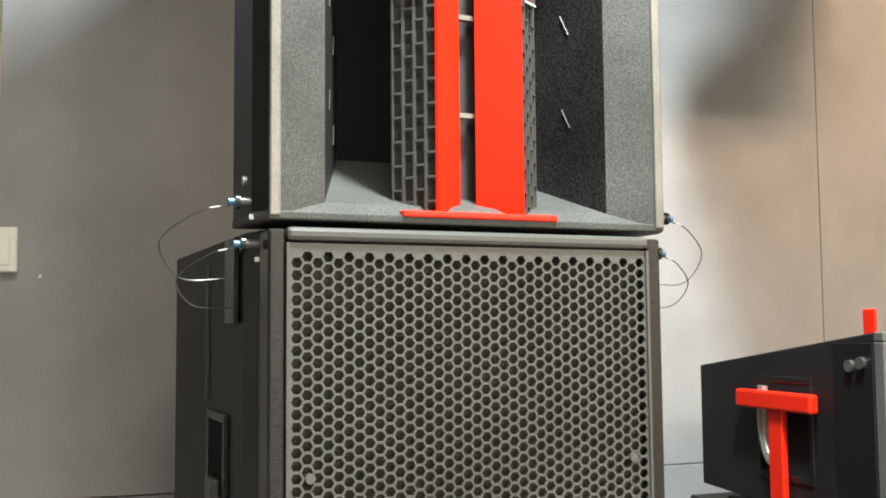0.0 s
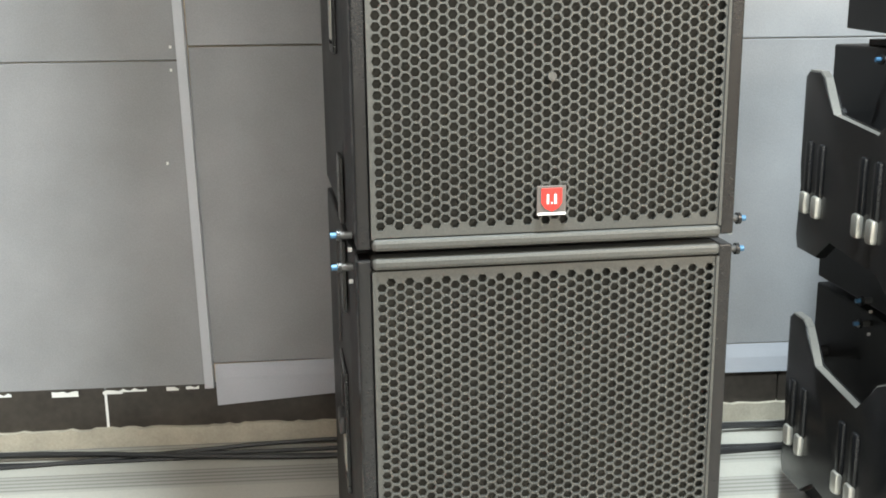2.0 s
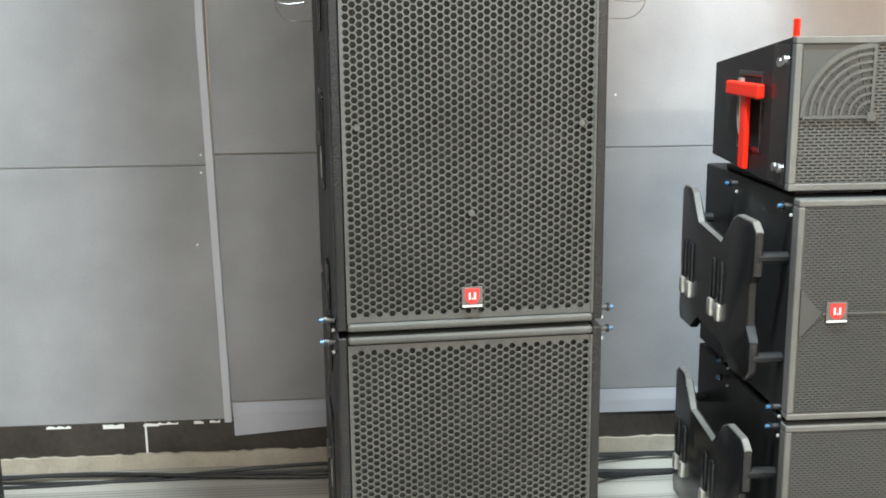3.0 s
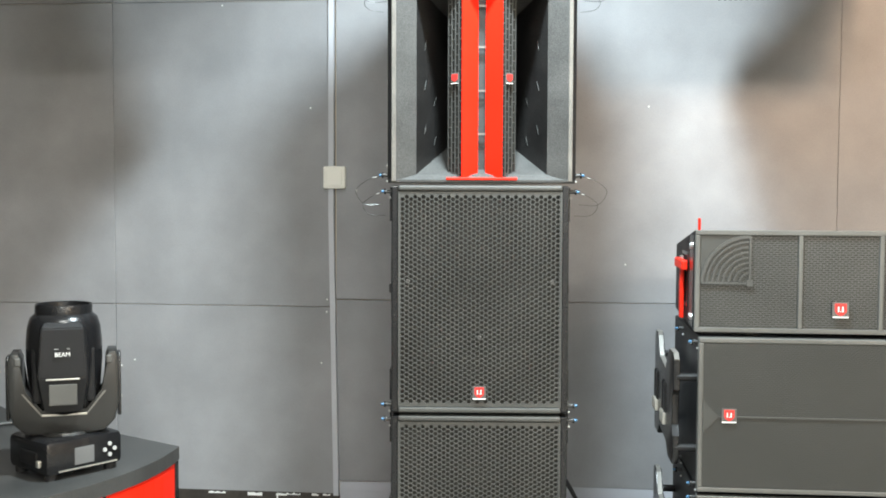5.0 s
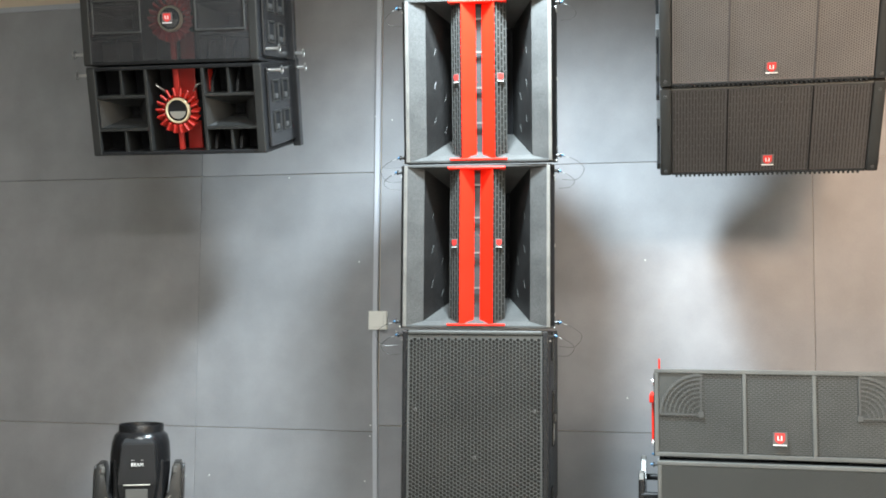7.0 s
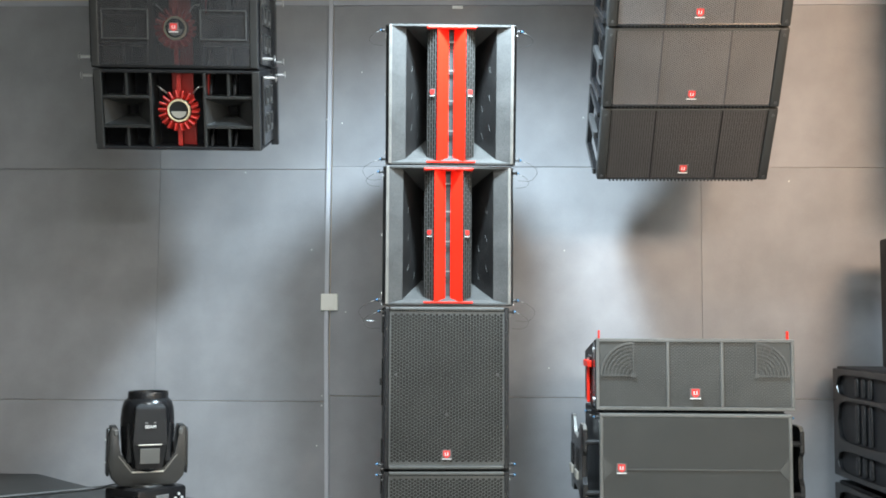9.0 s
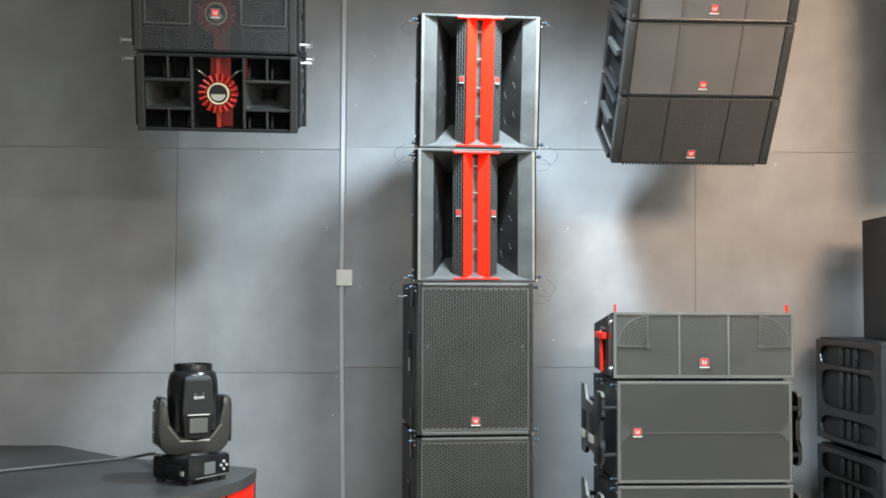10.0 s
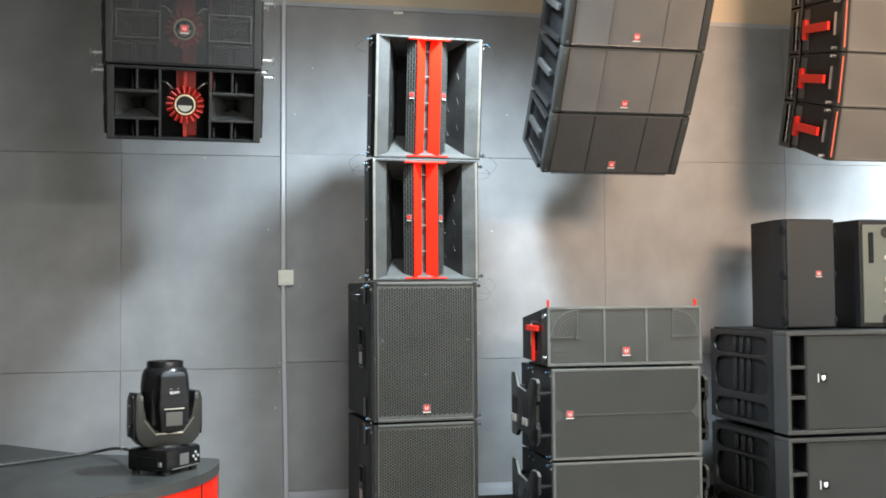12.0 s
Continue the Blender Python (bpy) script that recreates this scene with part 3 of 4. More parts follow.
    for z in (0.145, 0.272, 0.40, 0.52):
        part("slit_bar", boxes((-0.014, 0.014, 0.046, 0.056, z - 0.003, z + 0.003)), RIM, c, "small pale cross bar")
    for z in (0.008, h - 0.016):
        part("red_cap", boxes((-0.104, 0.104, -0.003, 0.062, z, z + 0.008), bev=0.002), RED, c, "red end cap")
    return c


HZ = FLOOR + 0.680 + CAB_H + 0.006
horn(pose(TX + 0.004, TY, HZ, 0, 0, 4.5))
horn(pose(TX + 0.012, TY - 0.002, HZ + 0.594, 7.0, 0, 3.0))


# ---------------------------------------------------------------- stack beside the tower
def side_plate_outline(y0, y1, z0, z1):
    o = [(0, 0.03), (0.03, 0), (0.12, 0), (0.16, 0.03), (0.25, 0.21), (0.60, 0.26), (0.72, 0.07), (0.78, 0.03), (0.95, 0.03), (1, 0.08), (1, 0.34), (0.94, 0.40), (0.94, 0.66),
         (1, 0.74), (1, 0.92), (0.95, 1.0), (0.76, 1.0), (0.66, 0.88), (0.30, 0.84), (0.20, 0.97), (0.02, 0.97), (0, 0.90), (0.03, 0.62), (0.0, 0.5)]
    return [(y1 + (y0 - y1) * u, z1 + (z0 - z1) * v) for u, v in o]


SUB_W, SUB_H, SUB_D = 0.79, 0.455, 0.58
SUB_GRILLE = slot_plate("grille", 0.762, 0.419, 0.0125, 0.0053, 0.0095, 0.0022, 0.0015, GRILLE_DARK)


def stack_sub(m):
    c = thing("subwoofer", m, "black subwoofer with slotted grille and shaped steel side plates", "subwoofer", "stack of loudspeakers by the wall")
    w, h = SUB_W / 2, SUB_H
    part("body", boxes((-w + 0.006, w - 0.006, 0.02, SUB_D, 0.006, h), bev=0.004), BLACK, c, "black painted plywood body")
    part("frame", ring_frame(SUB_W, h - 0.006, 0.014, 0, 0.03, 0.003, 0, 0.006), FRAME, c, "grey rounded front frame")
    part("grille", SUB_GRILLE, None, c, "dark slotted steel grille", at=pose(0, 0.001, 0.021))
    part("backing", boxes((-w + 0.014, w - 0.014, 0.010, 0.016, 0.020, h - 0.014)), FOAM, c)
    part("crease", boxes((-w + 0.06, w - 0.05, -0.002, 0.002, h / 2 - 0.002, h / 2 + 0.002), bev=0.0006), GRILLE, c, "folded crease across the grille")
    for s in (-1, 1):
        part("corner_facet", prism(bmesh.new(), [(s * (w - 0.014), h / 2 + 0.05), (s * (w - 0.058), h / 2), (s * (w - 0.014), h / 2 - 0.05)], "y", -0.0015, 0.004), GRILLE_DARK, c, "folded triangular facet")
        x = s * (w + 0.055)
        p = part("side_plate", prism(bmesh.new(), side_plate_outline(0.05, 0.535, h - 0.388, h - 0.045), "x", x - 0.010, x + 0.010, 0.004), BLACK_SMOOTH, c, "black shaped steel side plate", True)
        run = side_plate_outline(0.05, 0.535, h - 0.388, h - 0.045)[1:10]
        strip = bmesh.new()
        loft(strip, [[(x - 0.008, py, pz - 0.002), (x + 0.008, py, pz - 0.002), (x + 0.007, py, pz + 0.002), (x - 0.007, py, pz + 0.002)] for py, pz in run], True, True)
        bmesh.ops.recalc_face_normals(strip, faces=strip.faces)
        part("lit_worn_edge", strip, RIM, p, "worn upper edge with caught light as grey colour")
        for yy in (0.235, 0.285, 0.445, 0.495):
            part("louvre", boxes((x + s * 0.002, x + s * 0.016, yy - 0.011, yy + 0.011, 0.165, 0.285), bev=0.006), BLACK_SMOOTH, p, "embossed upright louvre", True)
            part("louvre_lip", boxes((x + s * 0.004, x + s * 0.022, yy - 0.012, yy + 0.012, 0.150, 0.192), bev=0.007), ALU, p, "louvre lip, its highlight as pale metal", True)
        for yy, z in ((0.06, 0.12), (0.06, 0.33), (0.52, 0.12), (0.52, 0.33)):
            part("spacer", cyl(bmesh.new(), (s * (w - 0.006), yy, z), (x, yy, z), 0.012, seg=10), BLACK, p)
        for yy in (0.05, 0.36):
            for z in (0.018, h - 0.018):
                lock_pin(c, s * (w - 0.006), yy, z, s, 0.0)
    for sx in (-0.3, 0.3):
        for sy in (0.1, 0.5):
            part("foot", cyl(bmesh.new(), (sx, sy, 0), (sx, sy, 0.008), 0.02, seg=12), RUBBER, c, "rubber foot")
    badge(c, -w + 0.088, 0.0, h / 2 + 0.003, 0.042)
    return c


SX, SY = 1.048, -0.978
stack_sub(pose(SX, SY, FLOOR, 0, 0, 0))
stack_sub(pose(SX, SY, FLOOR + 0.461, 0, 0, 0))


def quarter_fan(cx, cz, R, s, y0, y1):
    """Curved bars and spokes of a quarter-round grille cut-out."""
    bm = bmesh.new()
    for r in [R * k / 9 for k in range(2, 10)]:
        n = 12
        a = [(cx + s * r * math.cos(t), cz + r * math.sin(t)) for t in [math.pi / 2 * i / n for i in range(n + 1)]]
        wd = 0.0048 if r > R * 0.95 else 0.0026
        for (ax, az), (bx, bz) in zip(a, a[1:]):
            d = Vector((bx - ax, bz - az)).normalized() * wd
            q = [(ax - d.y, az + d.x), (bx - d.y, bz + d.x), (bx + d.y, bz - d.x), (ax + d.y, az - d.x)]
            loft(bm, [[(u, y0, v) for u, v in q], [(u, y1, v) for u, v in q]])
            bm.faces.new([bm.verts.new((u, y0, v)) for u, v in q])
    for i in range(1, 6):
        t = math.pi / 2 * i / 6
        p0 = Vector((cx + s * R * 0.1 * math.cos(t), (y0 + y1) / 2, cz + R * 0.1 * math.sin(t)))
        p1 = Vector((cx + s * R * math.cos(t), (y0 + y1) / 2, cz + R * math.sin(t)))
        cyl(bm, p0, p1, 0.0010, seg=5)
    box(bm, cx - 0.009, cx + 0.009, y0 - 0.002, y1, cz - 0.009, cz + 0.009, 0.001)
    box(bm, min(cx, cx + s * R), max(cx, cx + s * R), y0 - 0.001, y1, cz - 0.003, cz + 0.003)
    box(bm, cx - 0.003, cx + 0.003, y0 - 0.001, y1, cz, cz + R)
    return bm


def wedge_module(m):
    c = thing("line_array_speaker", m, "grey-fronted line array loudspeaker with red handles, on subwoofer", "loudspeaker", "stack of loudspeakers by the wall")
    w, h, d = 0.41, 0.297, 0.48
    bm = bmesh.new()
    prism(bm, [(0.012, 0.0), (0.012, h), (d, h - 0.062), (d, 0.018)], "x", -w, w, 0.003)
    part("body", bm, BLACK, c, "black wedge-shaped body")
    part("frame", ring_frame(2 * w, h, 0.014, -0.006, 0.014, 0.002), FRAME, c, "pale grey metal front frame")
    R = 0.136
    cz = h - 0.018 - R

    def clear(x, z):
        for s in (-1, 1):
            cx = s * (w - 0.020 - R)
            if 0 <= s * (x - cx) <= R + 0.004 and 0 <= z + 0.016 - cz <= R + 0.004:
                return False
        return True
    # slotted sheets left, middle and right, split by two posts
    part("grille", slot_plate("grille", 2 * w - 0.028, h - 0.030, 0.0175, 0.0063, 0.0135, 0.0027, 0.0015, GRILLE, False, clear), None, c, "grey slotted grille", at=pose(0, 0.0, 0.015))
    part("backing", boxes((-w + 0.014, w - 0.014, 0.006, 0.010, 0.014, h - 0.014)), FOAM, c)
    for x in (-0.112, 0.112):
        part("grille_post", boxes((x - 0.006, x + 0.006, -0.006, 0.006, 0.014, h - 0.014), bev=0.001), FRAME, c, "pale grey grille post")
    for s in (-1, 1):
        cx = s * (w - 0.020 - R)
        part("fan_plate", boxes((min(cx, cx + s * (R + 0.004)), max(cx, cx + s * (R + 0.004)), -0.0015, -0.0008, cz, cz + R + 0.003)), GRILLE_DARK, c, "grille sheet under the fan bars")
        part("fan_grille", quarter_fan(cx, cz, R, s, -0.005, -0.001), GRILLE, c, "quarter-round fan grille")
        x = s * w
        hd = part("handle_recess", ring_frame(0.15, 0.17, 0.012, -0.002, 0.003, 0.002), BLACK_SMOOTH, c, "recessed handle cup", at=Matrix.Translation((x, 0.23, 0.055)) @ pose(0, 0, 0, 0, 0, s * 90))
        part("cup", boxes((-0.064, 0.064, -0.001, 0.002, 0.012, 0.158)), DEEP, hd)
        part("cup_rim", tube(bmesh.new(), smoothed([(-0.050, -0.002, 0.152), (-0.052, -0.002, 0.095), (-0.048, -0.002, 0.060), (-0.036, -0.002, 0.036), (-0.014, -0.002, 0.024)]), 0.0105, 8), ALU, hd, "bright worn cup edge", True)
        t = part("red_handle", boxes((x + s * 0.004, x + s * 0.022, 0.135, 0.335, 0.170, 0.200), bev=0.004), RED, c, "red T-shaped steel handle")
        part("stem", boxes((x + s * 0.004, x + s * 0.016, 0.215, 0.252, 0.015, 0.170), bev=0.003), RED, t, "red handle stem")
        part("front_plate", boxes((x, x + s * 0.003, 0.014, 0.100, 0.010, h - 0.016), bev=0.001), BLACK_SMOOTH, c, "glossy black rigging plate")
        part("lug", boxes((x - s * 0.019, x - s * 0.013, 0.025, 0.051, h - 0.010, h + 0.034), bev=0.0025), RED, c, "red upright lug")
        for yy, z in ((0.035, 0.04), (0.035, h - 0.045), (0.06, 0.04), (0.06, h - 0.05)):
            part("bolt", cyl(bmesh.new(), (x + s * 0.002, yy, z), (x + s * 0.009, yy, z), 0.009, seg=10), STEEL, c)
    badge(c, 0.0, -0.006, 0.070, 0.046)
    return c


wedge_module(pose(1.054, -0.942, FLOOR + 0.461 + SUB_H + 0.012, 0, 0, -1.0))
for s in (-1, 1):
    solid("rubber_mat", boxes((1.054 + s * 0.3 - 0.08, 1.054 + s * 0.3 + 0.08, -0.90, -0.50, FLOOR + 0.461 + SUB_H, FLOOR + 0.461 + SUB_H + 0.012), bev=0.002), RUBBER, "black rubber strip between stacked loudspeakers", "rubber mat")


# ---------------------------------------------------------------- hung line array on the grey-fronted side
HEX_FINE = hex_plate("grille", 0.655, 0.316, 0.0088, 0.0026, 0.0015, TAUPE)
RIBBED = slot_plate("grille", 0.655, 0.316, 0.052, 0.0105, 0.049, 0.0042, 0.0015, CHARCOAL, True)


def grey_module(m, ribbed=False):
    c = thing("line_array_speaker", m, "charcoal line array loudspeaker with ribbed grille, lowest in column" if ribbed else "dusty taupe line array loudspeaker hung in a curved column", "loudspeaker", "hung charcoal line array")
    w, h, d = 0.372, 0.338, 0.31
    prof = [(0.010, 0.0), (0.010, h), (d, h - 0.035), (0.43, h - 0.065), (0.43, 0.004), (d, 0.002)]
    part("body", prism(bmesh.new(), prof, "x", -w + 0.03, w - 0.03, 0.004), BLACK, c, "black moulded body")
    part("grille", RIBBED if ribbed else HEX_FINE, None, c, "charcoal upright-ribbed grille, darkened for its shaded tilt" if ribbed else "dusty taupe perforated grille", at=pose(0, 0.0, 0.011))
    part("backing", boxes((-w + 0.045, w - 0.045, 0.004, 0.009, 0.011, h - 0.011)), FOAM, c)
    for x in (-0.140, 0.140):
        part("grille_fold", boxes((x - 0.0022, x + 0.0022, -0.003, 0.003, 0.011, h - 0.011), bev=0.001), DEEP if ribbed else CHARCOAL, c, "dark grille fold")
    part("top_lip", boxes((-w + 0.04, w - 0.04, -0.004, 0.012, h - 0.011, h - 0.002), bev=0.002), GRILLE_DARK, c)
    part("bottom_lip", boxes((-w + 0.04, w - 0.04, -0.004, 0.012, 0.002, 0.011), bev=0.002), BLACK_SMOOTH, c)
    part("lip_teeth", boxes(*[(-0.318 + 0.0159 * k, -0.3105 + 0.0159 * k, -0.006, 0.004, -0.004, 0.006) for k in range(40)]), BLACK_SMOOTH, c, "toothed lower lip")
    for s in (-1, 1):
        x = s * w
        part("side_rail", boxes((x - s * 0.042, x, -0.006, 0.05, 0.0, h), bev=0.008), YOKE, c, "satin black moulded side rail", True)
        sb = part("side_bracket", boxes((x - s * 0.012, x + s * 0.012, d + 0.02, d + 0.07, 0.0, h - 0.04), (x - s * 0.012, x + s * 0.012, 0.05, d + 0.02, h - 0.065, h - 0.04), (x - s * 0.012, x + s * 0.012, 0.05, d + 0.02, 0.0, 0.028), bev=0.004), BLACK_SMOOTH, c, "black side bracket with openings")
        part("grip", boxes((x - s * 0.010, x + s * 0.012, 0.12, d + 0.02, h * 0.42, h * 0.52), bev=0.005), GREY_PLASTIC, sb, "diagonal grip bar")
        for z in (0.02, h - 0.03):
            part("bolt", cyl(bmesh.new(), (x - s * 0.02, -0.010, z), (x - s * 0.02, -0.004, z), 0.006, seg=8), GREY_PLASTIC, c)
    badge(c, 0.0, -0.003, 0.055, 0.042)
    return c


def column(maker, x, y, z, tilts, pitch, yaw):
    tops = []
    for tilt in tilts:
        maker(pose(x, y, z, tilt, 0, yaw))
        y -= pitch * math.sin(radians(tilt))
        z += pitch * math.cos(radians(tilt))
        tops.append((x, y, z))
    return tops[-1]


def hanger(x, y, z, wdt, depth, label):
    """A steel frame on top of a hung column, with two rods to the ceiling."""
    c = thing("rigging_frame", pose(x, y, z), label, "rigging frame")
    part("frame", boxes((-wdt / 2, wdt / 2, 0.02, 0.06, 0.0, 0.035), (-wdt / 2, wdt / 2, depth - 0.05, depth - 0.01, 0.0, 0.035),
                        (-wdt / 2, -wdt / 2 + 0.04, 0.06, depth - 0.05, 0.0, 0.035), (wdt / 2 - 0.04, wdt / 2, 0.06, depth - 0.05, 0.0, 0.035), bev=0.003), BLACK_SMOOTH, c)
    for s in (-1, 1):
        part("rod", cyl(bmesh.new(), (s * wdt * 0.4, depth / 2, 0.02), (s * wdt * 0.4, depth / 2, CEIL - z), 0.008, seg=8), STEEL, c, "steel hanging rod")
        part("cross_bar", boxes((s * wdt * 0.4 - 0.02, s * wdt * 0.4 + 0.02, 0.03, depth - 0.02, 0.005, 0.030), bev=0.002), BLACK_SMOOTH, c)


grey_module(pose(1.042, -0.775, 1.878, 35, 0, 0), True)
top = column(grey_module, 1.042, -0.775 - 0.344 * math.sin(radians(35)), 1.878 + 0.344 * math.cos(radians(35)), (31, 27, 23), 0.344, 0)
hanger(top[0], top[1] + 0.02, top[2] + 0.03, 0.70, 0.28, "black steel frame that carries the charcoal array")


# ---------------------------------------------------------------- hung array with the red turbine
def turbine_module(m, covered, label):
    c = thing("line_array_speaker", m, label, "loudspeaker", "hung black line array with red turbine")
    w, h, d = 0.345, 0.335, 0.42
    part("top_panel", boxes((-w, w, 0.0, d, h - 0.014, h), bev=0.003), BLACK, c)
    part("bottom_panel", boxes((-w, w, 0.0, d, 0.0, 0.014), bev=0.003), BLACK, c)
    part("back_panel", boxes((-w, w, d - 0.014, d, 0.014, h - 0.014)), BLACK, c)
    part("baffle", boxes((-w + 0.014, w - 0.014, 0.13, 0.14, 0.014, h - 0.014)), DEEP, c)
    for s in (-1, 1):
        x = s * w
        part("side_panel", boxes((x - s * 0.014, x, 0.0, d, 0.014, h - 0.014), bev=0.002), BLACK, c)
        part("front_post", boxes((x - s * 0.034, x - s * 0.002, -0.006, 0.012, 0.004, h - 0.004), bev=0.003), YOKE, c, "satin black front edge post")
        pl = part("side_plate", boxes((x, x + s * 0.012, 0.03, d - 0.04, 0.02, h - 0.02), bev=0.004), BLACK_SMOOTH, c, "black steel side plate with windows")
        for yy, wd in ((0.115, 0.078), (0.235, 0.078)):
            for z in (0.070, 0.185):
                part("window", ring_frame(wd, 0.082, 0.007, -0.006, 0.003, 0.003), YOKE, pl, "satin framed window", at=Matrix.Translation((x + s * 0.012, yy, z)) @ pose(0, 0, 0, 0, 0, s * 90))
                part("opening", boxes((x + s * 0.0115, x + s * 0.0135, yy - wd / 2 + 0.006, yy + wd / 2 - 0.006, z + 0.007, z + 0.075)), DEEP, pl, "dark plate for the shade in an opening")
                part("catch", boxes((x + s * 0.012, x + s * 0.019, yy - 0.020, yy + 0.012, z + 0.010, z + 0.030), bev=0.003), GREY_PLASTIC, pl, "worn grey catch")
        part("rear_rail", boxes((x - s * 0.002, x + s * 0.030, d - 0.07, d - 0.03, -0.01, h + 0.005), bev=0.003), BLACK_SMOOTH, c, "black rear rigging rail")
        for yy in (0.05, d - 0.05):
            for z in ((0.045, h - 0.03) if covered else (h - 0.03,)):
                lock = part("lock_pin", cyl(bmesh.new(), (x, yy, z), (x + s * 0.055, yy, z), 0.006, seg=8), STEEL, c, "bright steel lock pin", True)
                bm = bmesh.new()
                pts = [(x + s * 0.062, yy + 0.014 * math.cos(k * math.pi / 6), z + 0.014 * math.sin(k * math.pi / 6)) for k in range(13)]
                part("pull_ring", tube(bm, pts, 0.0025, 5), STEEL, lock, "steel pull ring", True)
    # dividers of the ports
    for s in (-1, 1):
        a, b = s * 0.112, s * (w - 0.034)
        lo, hi = min(a, b), max(a, b)
        part("divider", boxes((a - 0.006, a + 0.006, 0.0, 0.13, 0.014, h - 0.014), bev=0.002), YOKE, c, "satin black port divider")
        for z in (0.098, 0.222):
            part("shelf", boxes((lo, hi, 0.0, 0.13, z - 0.006, z + 0.006), bev=0.002), YOKE, c, "satin black port shelf")
        for z0, z1 in ((0.014, 0.092), (0.228, h - 0.014)):
            mid = (a + b) / 2
            part("port_wall", boxes((mid - 0.005, mid + 0.005, 0.004, 0.13, z0, z1), bev=0.001), YOKE, c, "satin black port wall")
            for px in (a + s * 0.020, mid + s * 0.020):
                lug = [(0.035, z0 + 0.002), (0.125, z0 + 0.002), (0.125, z1 - 0.004), (0.085, z1 - 0.006), (0.050, z0 + 0.045)]
                part("port_fin", prism(bmesh.new(), lug, "x", px - 0.006, px + 0.006, 0.003), BLACK, c, "curved black fin inside the port")
        bm = bmesh.new()
        rings = []
        for t in range(7):
            u = t / 6
            hx = (hi - lo) / 2 - 0.004 - 0.075 * math.sin(u * math.pi / 2)
            hz = 0.054 - 0.034 * math.sin(u * math.pi / 2)
            cx = (lo + hi) / 2
            y = 0.004 + 0.12 * u
            rings.append([(cx - hx, y, 0.16 - hz), (cx + hx, y, 0.16 - hz), (cx + hx, y, 0.16 + hz), (cx - hx, y, 0.16 + hz)])
        loft(bm, rings)
        part("small_horn", bm, YOKE, c, "satin black flared horn", True)
    # red turbine
    zc = 0.165
    part("red_panel", boxes((-0.040, 0.050, 0.09, 0.10, 0.20, h - 0.014), bev=0.002), RED_DARK, c, "red inner panel with shade in its colour")
    part("red_panel", boxes((0.119, 0.123, 0.05, 0.125, 0.232, h - 0.018), bev=0.001), RED_DARK, c, "red inner panel with shade in its colour")
    part("red_panel", boxes((0.0, 0.055, 0.10, 0.11, 0.014, 0.12), bev=0.002), RED_DARK, c, "red inner panel with shade in its colour")
    part("red_spine", boxes((-0.009, 0.009, 0.028, 0.045, 0.016, h - 0.016), bev=0.002), RED_DARK, c, "red upright spine with shade in its colour")
    fan = part("turbine", lathe_y(0.0, 0.04, zc, [(0.052, 0.0), (0.052, 0.03), (0.062, 0.03), (0.062, 0.0), (0.052, 0.0)]), RED, c, "red finned turbine ring", True)
    for k in range(18):
        a = 2 * math.pi * k / 18
        m4 = Matrix.Translation((0, 0.022, zc)) @ Matrix.Rotation(a, 4, "Y") @ Matrix.Translation((0.070, 0, 0)) @ Matrix.Rotation(0.5, 4, "X")
        bm = bmesh.new()
        bmesh.ops.create_cube(bm, size=1, matrix=m4 @ Matrix.Diagonal((0.032, 0.030, 0.0085, 1)))
        bmesh.ops.bevel(bm, geom=list(bm.edges), offset=0.002, segments=1, affect="EDGES")
        part("fin", bm, RED_DARK, fan)
    part("ring", lathe_y(0.0, 0.01, zc, [(0.039, 0.012), (0.041, 0.0), (0.046, 0.0), (0.049, 0.012)]), GOLD, fan, "brass bezel ring", True)
    part("disc", cyl(bmesh.new(), (0, 0.016, zc), (0, 0.024, zc), 0.040, seg=28), BLACK_SMOOTH, fan, "black centre disc")
    n = 14
    part("disc_half", prism(bmesh.new(), [(0.031 * math.cos(math.pi + math.pi * k / n), zc - 0.003 + 0.028 * math.sin(math.pi + math.pi * k / n)) for k in range(n + 1)], "y", 0.0135, 0.016), ALU, fan, "pale lower half of the disc")
    for s in (-1, 1):
        part("lead", tube(bmesh.new(), smoothed([(s * 0.055, 0.05, 0.235), (s * 0.08, 0.03, 0.260), (s * 0.104, 0.08, 0.265)]), 0.003), ALU, c, "pale signal lead", True)
    if covered:
        part("cover", boxes((-w + 0.034, w - 0.034, -0.004, -0.002, 0.012, h - 0.012)), SMOKED, c, "smoked mesh front cover")
        for s in (-1, 1):
            part("window_frame", ring_frame(0.195, 0.125, 0.007, -0.008, -0.004, 0.002, s * 0.202, 0.115), GREY_PLASTIC, c, "rounded rectangular frame")
        badge(c, 0.0, -0.008, zc, 0.040)
    return c


def lathe_y(cx, y, cz, profile, seg=36):
    """A round shape about an axis along y. profile: (radius, y offset)."""
    rings = [[(cx + r * math.cos(2 * math.pi * i / seg), y + o, cz + r * math.sin(2 * math.pi * i / seg)) for i in range(seg)] for r, o in profile]
    return loft(bmesh.new(), rings)


y, z = -1.000, 1.968
LBL = ["black line array loudspeaker with open front and red turbine", "black line array loudspeaker behind smoked mesh cover", "black line array loudspeaker behind smoked mesh cover"]
for i, tilt in enumerate((16, 12, 8)):
    turbine_module(pose(-1.117, y, z, tilt, 0, 3.5), i > 0, LBL[i])
    y -= 0.342 * math.sin(radians(tilt))
    z += 0.342 * math.cos(radians(tilt))
hanger(-1.117, y + 0.02, z + 0.02, 0.66, 0.38, "black steel frame that carries the turbine array")


# ---------------------------------------------------------------- far hung array with red handles
FAR_GRILLE = hex_plate("grille", 0.66, 0.270, 0.0115, 0.0036, 0.002, TAUPE)


